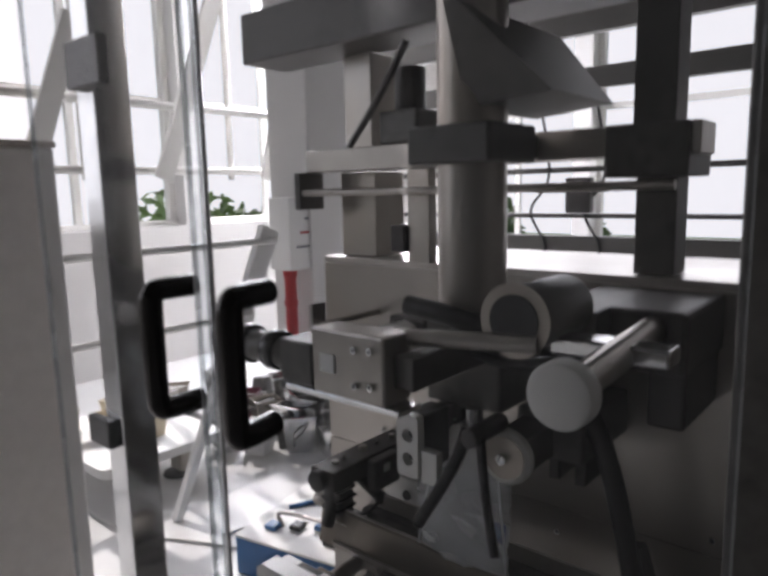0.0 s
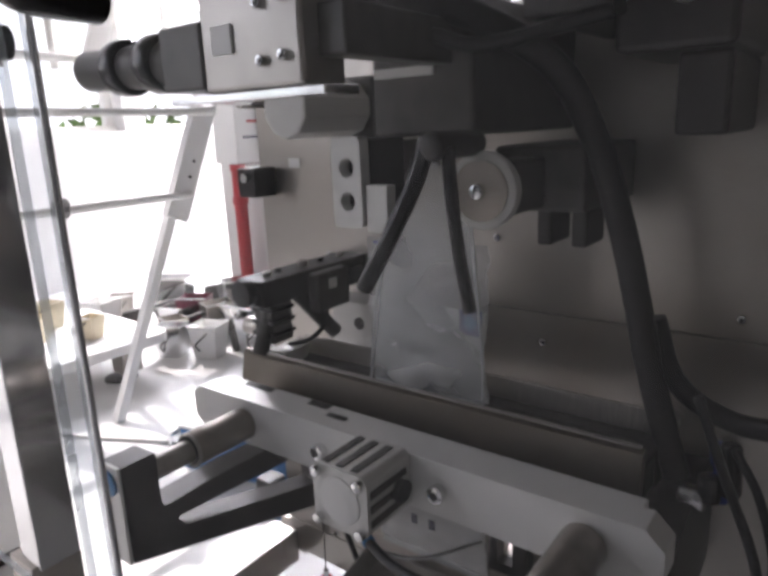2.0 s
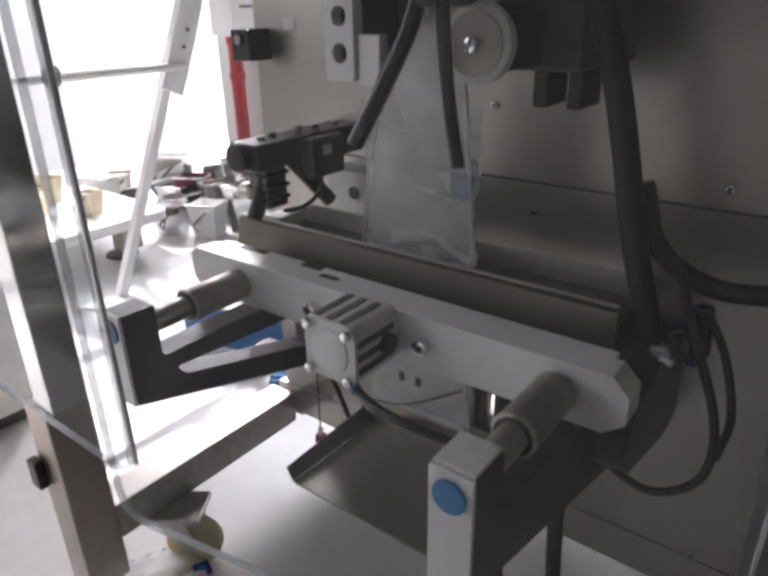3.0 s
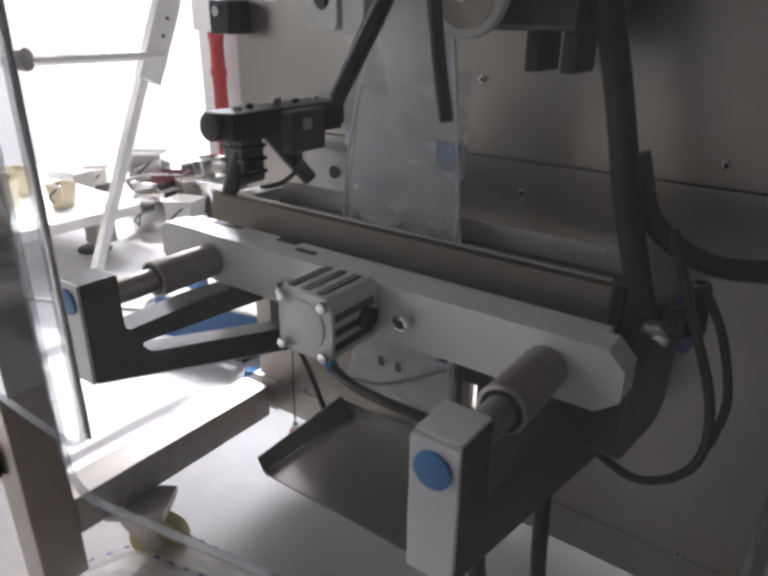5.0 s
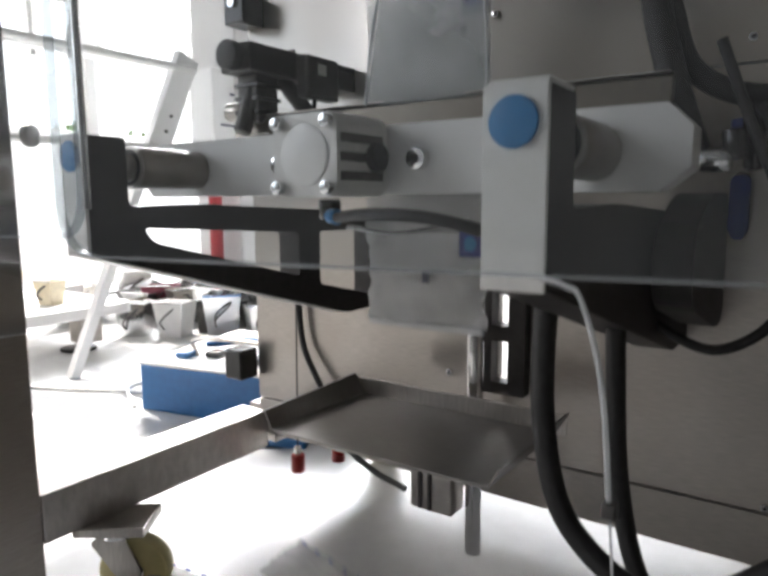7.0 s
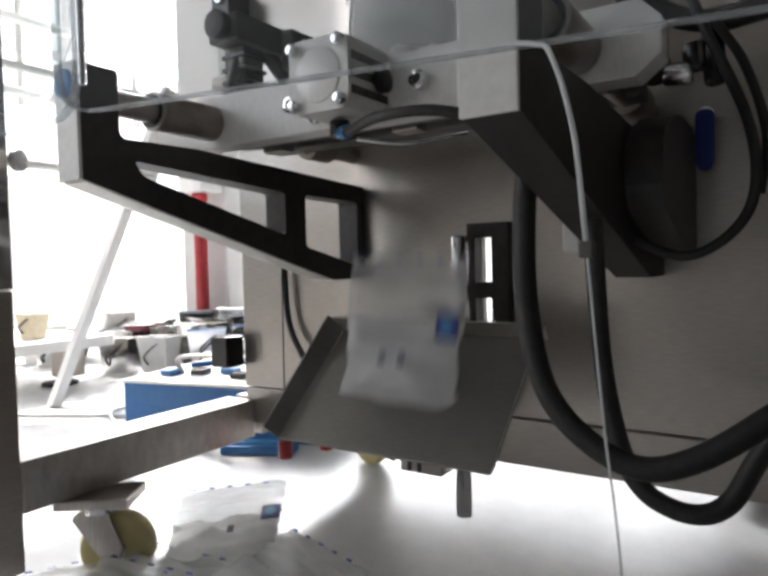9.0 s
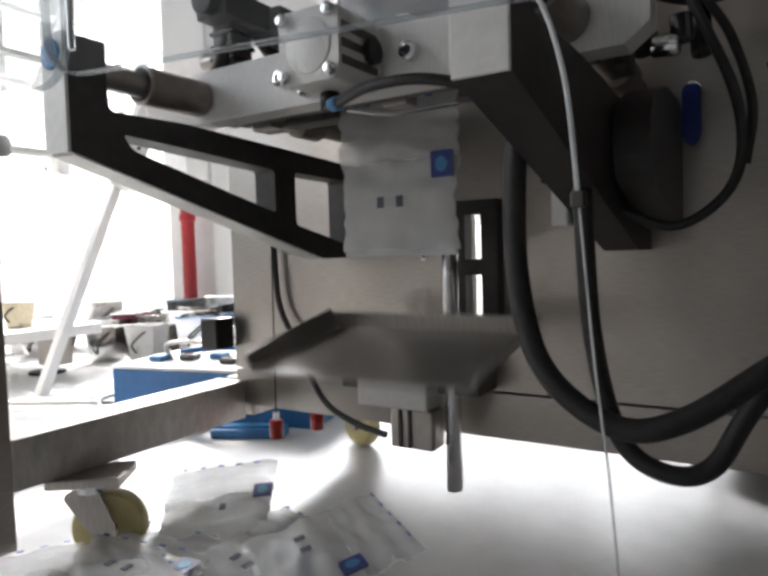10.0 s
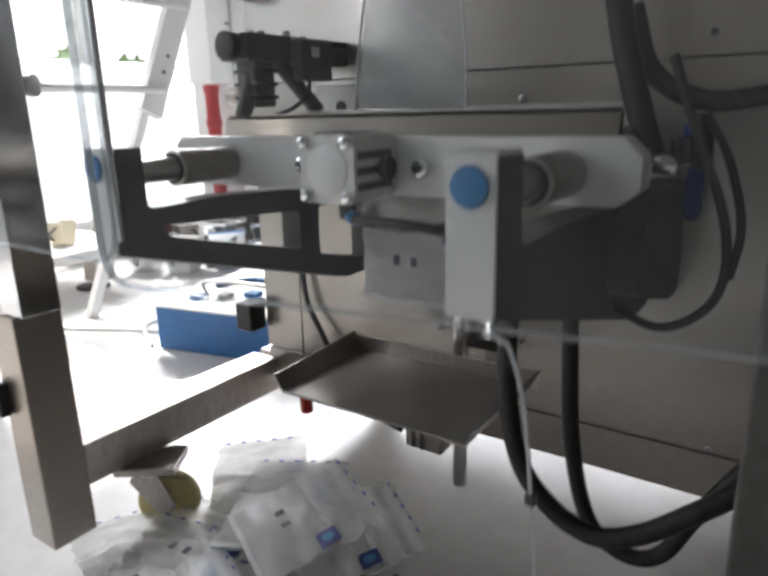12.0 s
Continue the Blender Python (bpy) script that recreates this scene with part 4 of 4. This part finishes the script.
LAND += [(-0.10, -0.235, 0.030, 80, 4, -12), (-0.23, -0.175, 0.050, 74, -4, 36), (-0.03, -0.205, 0.050, 79, 5, -34), (-0.13, -0.225, 0.075, 80, -6, 20), (-0.07, -0.25, 0.090, 78, 5, -25)]
pouches = [pouch(k, HANG) for k in range(len(RELEASE) + 1)]

# older pouches already on the floor
for k, (x, y, z, rx, ry, rz) in enumerate([(-0.13, -0.36, 0.022, 82, 6, 30), (0.03, -0.36, 0.022, 80, -5, -40), (-0.28, -0.36, 0.022, 80, 8, 70), (-0.04, -0.46, 0.024, 84, 2, 160), (0.09, -0.29, 0.022, 82, 8, 20), (-0.2, -0.47, 0.024, 80, -6, -25)]):
    pouch(40 + k, pose(x, y, z, -rx - 7, ry * 0.5, rz))

# ---- things about the hall ----
bb = thing("steel_crate", "blue painted steel crate with tools and cables on top", "crate", pose(-1.0, 0.21, 0, 0, 0, 12))
part("body", box(0, 0.55, 0, 0.42, 0, 0.118, 0.004), BLUE_BOX, bb)
part("lid", box(-0.004, 0.554, -0.004, 0.424, 0.1185, 0.126, 0.003), WHITE, bb, "white lid sheet")
part("grip", tube([(0.1, 0.1, 0.126), (0.1, 0.1, 0.17), (0.3, 0.1, 0.17), (0.3, 0.1, 0.126)], 0.006), STEEL_H, bb, "", True)
for k in range(5):
    part("plug", box(0.06 + k * 0.07, 0.1 + k * 0.07, 0.06 + 0.03 * (k % 3), 0.1 + 0.03 * (k % 3), 0.1262, 0.142, 0.004), BLACK_G if k % 2 else BLUE_BOX, bb)
part("lead", tube([(0.05, 0.2, 0.13), (0.15, 0.28, 0.135), (0.3, 0.22, 0.13), (0.42, 0.3, 0.135)], 0.008), BLUE_BOX, bb, "", True)
b2 = thing("floor_tool", "blue steel tool lying on the floor", "tool", pose(-0.62, 0.17, 0, 0, 0, 25))
part("body", box(0, 0.16, 0, 0.05, 0, 0.02, 0.004), BLUE_BOX, b2)
part("edge", box(0, 0.16, 0.012, 0.038, 0.0202, 0.026, 0.002), BLUE, b2)

for x, y in ((-0.262, -0.018), (-0.235, 0.05)):
    bt = thing("hanging_bottle", "small red bottle hanging on a string", "bottle")
    part("glass", rod((x, y, 0.098), (x, y, 0.128), 0.011, seg=16, bevel=0.003), RED_PL, bt, "red glass", True)
    part("cap", rod((x, y, 0.128), (x, y, 0.14), 0.0055, seg=12), CHROME, bt, "", True)
    part("string", rod((x, y, 0.14), (x + 0.004, y, 0.40), 0.0012, seg=6), BLACK, bt)

rp = thing("fire_pipe", "red painted fire main with flanges", "pipe", pose(-1.945, 1.295, 0))
part("pipe", rod((0, 0, 0.0), (0, 0, 0.745), 0.031, seg=24), RED, rp, "", True)
for z in (0.56, 0.71):
    part("flange", rod((0, 0, z), (0, 0, z + 0.035), 0.037, seg=24, bevel=0.004), RED, rp, "", True)
structure("column", box(-2.16, -1.86, 1.37, 1.68, 0, 3.6, 0.01), WALL, "white painted square column", "column")
sg = thing("notice_board", "white notice board with red lettering on the column", "sign", pose(-1.885, 1.30, 0.75))
part("board", box(-0.14, 0.012, -0.06, 0.3, 0, 0.36, 0.004), WHITE, sg)
for r in range(3):
    part("line", box(0.0122, 0.0135, -0.02 + 0.03 * r, 0.18 - 0.02 * r, 0.11 + 0.07 * r, 0.122 + 0.07 * r, 0.0), RED if r == 1 else GREY_INK, sg)


def rack():
    t = thing("pipe_rack", "white painted pipe rack with slanting braces", "rack", pose(-2.75, 0.4, 0))
    for z in (1.27, 1.62):
        part("rail", rod((0, -0.6, z), (0, 1.55, z), 0.022, seg=14), OFFWHITE, t, "", True)
    for y in (-0.5, 1.5):
        part("upright", rod((0.03, y, 0.0), (0.03, y, 2.6), 0.018, seg=12), OFFWHITE, t, "", True)
    for a, b in (((0.67, 1.22), (1.18, 2.55)), ((1.39, 1.22), (1.75, 2.5)), ((1.56, 1.22), (1.9, 2.4)), ((-0.02, 1.22), (0.25, 2.0))):
        part("brace", flat_bar((0.05, *a), (0.05, *b), 0.05), OFFWHITE, t)
    for y in (0.3, 0.55, 0.9, 1.2):
        part("drop_pipe", rod((-0.05, y, 1.22), (-0.05, y, 2.6), 0.02, seg=12), OFFWHITE, t, "", True)
    return t


def flat_bar(p0, p1, half):
    """A flat bar 3 cm thick in the plane x = const from p0 to p1."""
    p0, p1 = Vector(p0), Vector(p1)
    d = p1 - p0
    n = Vector((0, -d.z, d.y)).normalized() * half
    bm = bmesh.new()
    q = [bm.verts.new(p + k * n + Vector((o, 0, 0))) for o in (0, 0.03) for p, k in ((p0, -1), (p0, 1), (p1, 1), (p1, -1))]
    for f in ((0, 1, 2, 3), (7, 6, 5, 4), (0, 4, 5, 1), (1, 5, 6, 2), (2, 6, 7, 3), (3, 7, 4, 0)):
        bm.faces.new([q[k] for k in f])
    return bm


def rail_stand():
    t = thing("rail_stand", "white painted stand with two pipe rails and slanting flat legs", "stand", pose(-1.398, 0, 0))
    for z, y in ((0.695, 0.60), (0.957, 0.73)):
        part("rail", rod((0.028, -0.95, z), (0.028, y, z), 0.012, seg=14), OFFWHITE, t, "", True)
    for y in (0.27, -1.15):
        part("leg", flat_bar((-0.045, y, 0.0), (-0.045, y + 0.452, 1.0), 0.014), WHITE, t)
        plate = part("gusset_plate", flat_bar((-0.0145, y + 0.452 * 0.62, 0.62), (-0.0145, y + 0.452 * 1.0, 1.0), 0.04), WHITE, t)
        for z in (0.75, 0.80):
            c = y + 0.452 * z + 0.004
            part("bolt", rod((0.0156, c, z), (0.021, c, z), 0.006, seg=10), DARK_M, plate)
    part("clamp", rod((0.028, 0.16, 0.70), (0.048, 0.17, 0.70), 0.03, seg=18, bevel=0.004), DARK_M, t, "dark round clamp", True)
    return t


rail_stand()
rack()


def table():
    t = thing("work_table", "white work table on a round metal foot", "table", pose(-1.95, 0.55, 0))
    part("top", slab(rounded([(-0.35, -0.42), (0.30, -0.42), (0.30, 0.1), (-0.35, 0.1)], 0.06), 0.035, lambda u, v, w: (u, v, 0.13 + w), (), 0.004), WHITE, t)
    part("stem", box(0.16, 0.24, -0.08, 0.0, 0.03, 0.1295, 0.004), STEEL, t)
    part("stem", rod((0.18, -0.04, 0.012), (0.18, -0.04, 0.0295), 0.02, seg=14), STEEL, t)
    part("foot", rod((0.18, -0.06, 0.0), (0.18, -0.06, 0.0115), 0.06, seg=24, bevel=0.003), BLACK, t, "", True)
    part("stem", box(-0.3, -0.24, -0.36, -0.30, 0.0, 0.1295, 0.004), STEEL, t)
    return t


table()


def bin_mesh(w, d, h, flare):
    """An open, flared sheet-metal bin with thin walls."""
    bm = bmesh.new()
    rings = []
    for u, v, z in ((w, d, 0.0), (w * flare, d * flare, h), (w * flare - 0.006, d * flare - 0.006, h), (w - 0.006, d - 0.006, 0.006)):
        rings.append([bm.verts.new((sx * u / 2, sy * v / 2, z)) for sx, sy in ((-1, -1), (1, -1), (1, 1), (-1, 1))])
    for p, q in zip(rings, rings[1:]):
        for k in range(4):
            bm.faces.new((p[k], p[(k + 1) % 4], q[(k + 1) % 4], q[k]))
    bm.faces.new(rings[0][::-1])
    bm.faces.new(rings[3])
    return bm


def metal_bin(x, y, z, s, turn, mat, label):
    t = thing("feed_bin", label, "bin", pose(x, y, z, 0, 0, turn), "loose feed bins")
    part("body", bin_mesh(0.09 * s, 0.08 * s, 0.13 * s, 1.35), mat, t)
    part("grip", tube([(-0.02 * s, -0.045 * s, 0.03 * s), (-0.02 * s, -0.07 * s, 0.06 * s), (0.01 * s, -0.075 * s, 0.09 * s), (0.03 * s, -0.06 * s, 0.11 * s)], 0.004), DARK_M, t, "", True)
    part("rim", box(-0.062 * s, 0.062 * s, -0.0635 * s, -0.0545 * s, 0.1305 * s, 0.137 * s, 0.001), CHROME, t)
    return t


SHINY = "flared shiny sheet-metal feed bin on the floor"
PALE = "flared white feed bin on the floor"
for x, y, s, a, mat, label in [(-1.82, 0.76, 1.0, 30, CHROME, SHINY), (-1.68, 0.84, 1.05, 20, WHITE, PALE), (-1.56, 0.97, 1.2, 50, CHROME, SHINY), (-1.66, 1.04, 1.3, 10, CHROME, SHINY), (-1.95, 0.86, 0.9, -15, STEEL, SHINY),
                               (-1.5, 1.16, 1.2, 40, CHROME, SHINY), (-1.9, 1.06, 1.1, 70, STEEL, SHINY), (-2.05, 0.95, 1.0, 25, CHROME, SHINY), (-1.78, 1.2, 1.3, -20, CHROME, SHINY), (-2.4, 0.78, 1.2, 15, WHITE, PALE),
                               (-1.42, 1.3, 1.1, 5, STEEL, SHINY), (-2.35, 1.15, 1.5, 35, CHROME, SHINY), (-1.40, 1.02, 0.9, 65, CHROME, SHINY), (-1.72, 1.36, 1.6, 12, CHROME, SHINY),
                               (-2.2, 0.7, 0.8, 40, CHROME, SHINY), (-1.52, 1.42, 1.5, -30, WHITE, PALE), (-1.3, 1.2, 0.8, 20, CHROME, SHINY), (-2.5, 0.95, 1.0, 50, STEEL, SHINY), (-1.98, 1.28, 1.5, 60, CHROME, SHINY)]:
    metal_bin(x, y, 0, s, a, mat, label)
metal_bin(-2.06, 1.06, 0, 1.15, 33, MAROON, "flared maroon plastic bin on the floor")
for x, y, s, a in [(-2.12, 0.42, 0.8, 20), (-2.2, 0.25, 0.7, -10), (-1.98, 0.3, 0.75, 40), (-1.84, 0.44, 0.65, 15)]:
    metal_bin(x, y, 0.1655, s, a, YELLOW_PALE, "small cream feed bin standing on the work table")


def bent_sheet(x, y, s, turn):
    t = thing("bent_sheet", "bent dark metal chute lying on the floor", "sheet metal", pose(x, y, 0, 0, 0, turn), "bent chutes")
    part("web", slab([(-0.1 * s, 0.0), (-0.07 * s, 0.07 * s), (0.06 * s, 0.1 * s), (0.12 * s, 0.0), (0.115 * s, 0.0), (0.056 * s, 0.094 * s), (-0.066 * s, 0.064 * s), (-0.094 * s, 0.0)], 0.11 * s, lambda u, v, w: (u, w, v)), DARK_M, t)
    part("flange", box(0.06 * s, 0.1 * s, 0.112 * s, 0.118 * s, 0.0, 0.05 * s, 0.001), CHROME, t)
    return t


for x, y, s, a in [(-1.9, 0.98, 1.3, 40), (-1.75, 0.98, 1.2, -30), (-2.2, 0.85, 1.4, 15), (-1.6, 1.12, 1.2, 60), (-2.25, 1.3, 1.5, -20)]:
    bent_sheet(x, y, s, a)

lead = thing("floor_cable", "grey cable lying in a loop on the floor", "cable")
part("cable", tube([(-1.9, 0.1, 0.006), (-1.5, 0.12, 0.006), (-1.2, 0.25, 0.006), (-0.98, 0.36, 0.006), (-1.1, 0.5, 0.006), (-1.2, 0.32, 0.006), (-1.02, 0.2, 0.006)], 0.005), OFFWHITE, lead, "", True)

sc = thing("steel_cabinet", "tall pale painted cabinet beside the machine", "cabinet", pose(-1.28, -0.5, 0))
part("body", box(0, 0.31, 0, 0.28, 0.03, 1.24, 0.006), WHITE, sc)
part("plinth", box(0.01, 0.30, 0.01, 0.27, 0, 0.0295, 0.002), DARK_M, sc)
part("top", box(-0.004, 0.314, -0.004, 0.284, 1.2405, 1.255, 0.003), STEEL_H, sc)

# machine line behind, seen past the panel
ln = thing("conveyor_frame", "long dark conveyor frame by the windows", "conveyor", pose(-0.6, 2.6, 0))
# the rail at 1.93 is added to stand for the dark ceiling band
for z, h in ((0.776, 0.085), (0.96, 0.025), (1.21, 0.03), (1.645, 0.11), (1.93, 0.14)):
    part("rail", box(-1.9, 1.9, -0.06, 0.0, z, z + h, 0.004), DARK_M, ln)
for x in (-1.8, 0.0, 1.8):
    part("upright", box(x - 0.04, x + 0.04, 0.001, 0.08, 0, 2.4, 0.004), DARK_M, ln)
for x in (-0.9, -0.62, -0.3, 0.1, 0.6, 1.1):
    part("drop_cable", tube([(x, -0.07, 0.62), (x + 0.06, -0.07, 0.8), (x - 0.03, -0.07, 1.0), (x + 0.08, -0.07, 1.2), (x + 0.02, -0.07, 1.62)], 0.008), BLACK, ln, "", True)
part("sensor_head", box(-0.42, -0.28, -0.12, -0.061, 0.99, 1.18, 0.006), DARK, ln)
part("sensor_arm", box(-0.6, -0.2, -0.1, -0.061, 1.10, 1.13, 0.003), DARK_M, ln)
part("sensor_head", box(0.75, 1.0, -0.2, -0.061, 1.0, 1.25, 0.006), BLUE_BOX, ln, "blue-black drive motor")
wt = thing("packing_bench", "long white packing bench by the windows", "bench", pose(-0.6, 3.4, 0))
part("top", box(-1.9, 2.2, -0.3, 0.3, 0.55, 0.59, 0.004), WHITE, wt)
for x in (-1.8, 0.2, 2.1):
    part("leg", box(x - 0.03, x + 0.03, -0.25, -0.19, 0, 0.5495, 0.003), STEEL, wt)


# ---- movement ----
def jaw_rows():
    """(seconds, how far the jaws are open from 0 to 1)."""
    rows = [(0.0, 1.0), (0.15, 1.0), (0.36, 0.0)]
    for r in RELEASE:
        rows += [(r + 0.03, 0.0), (r + 0.10, 0.5), (r + 0.17, 1.0), (r + 0.36, 1.0), (r + 0.49, 0.0)]
    return [q for q in rows if q[0] < 12.0] + [(12.0, 0.0)]


def motions():
    opened = jaw_rows()
    walk(front_jaw, [(t, pose(0, -0.035 * s, 0)) for t, s in opened])
    walk(rear_jaw, [(t, pose(0, 0.022 * s, 0.020 * s)) for t, s in opened])
    tilt = [(0.0, 38.0), (0.12, 0.0)]
    for r in RELEASE:
        tilt += [(r - 0.19, -1), (r - 0.08, 40), (r + 0.08, 40), (r + 0.21, -1)]
    tilt = [q for q in tilt if q[0] < 12.0] + [(12.0, 0)]
    walk(tray, [(t, pose(0, -0.15, 0.28, a, 0, 0)) for t, a in tilt])
    for k, p in enumerate(pouches):
        rows = []
        hang_from = RELEASE[k - 1] + 0.08 if k else -1
        ready_from = RELEASE[k - 2] + 0.08 if k > 1 else -1
        if ready_from > 0:
            rows += [(0.0, STORE), (ready_from, STORE), (ready_from + 0.28, READY)]
        elif hang_from > 0:
            rows += [(0.0, READY)]
        else:
            rows += [(0.0, HANG)]
        if hang_from > 0:
            rows += [(hang_from, READY), (hang_from + 0.28, HANG)]
        if k < len(RELEASE):
            r = RELEASE[k]
            x, y, z, rx, ry, rz = LAND[k]
            rows += [(r - 0.09, HANG), (r - 0.01, pose(0.045, -0.165, 0.315, -12)), (r + 0.08, pose(0.03, -0.195, 0.262, -40, 0, 6)), (r + 0.18, pose(0.0, -0.25, 0.185, -42, 8 if k == 8 else 20, 16))]
            if k == 8:
                rows += [(r + 0.27, pose(-0.01, -0.255, 0.175, -14, 10, 12)), (r + 0.48, pose(-0.015, -0.26, 0.165, -13, 12, 12)), (r + 0.66, pose(x, y, z, -rx, ry, rz))]
            else:
                rows += [(r + 0.29, pose(0.5 * x, y - 0.02, 0.12, -55, 6, 14 + 0.4 * (rz - 14))), (r + 0.38, pose(x, y, z, -rx, ry, rz))]
            rows = [q for q in rows if q[0] < 12.0]
        rows.append((12.0, rows[-1][1]))
        walk(p, rows)


motions()
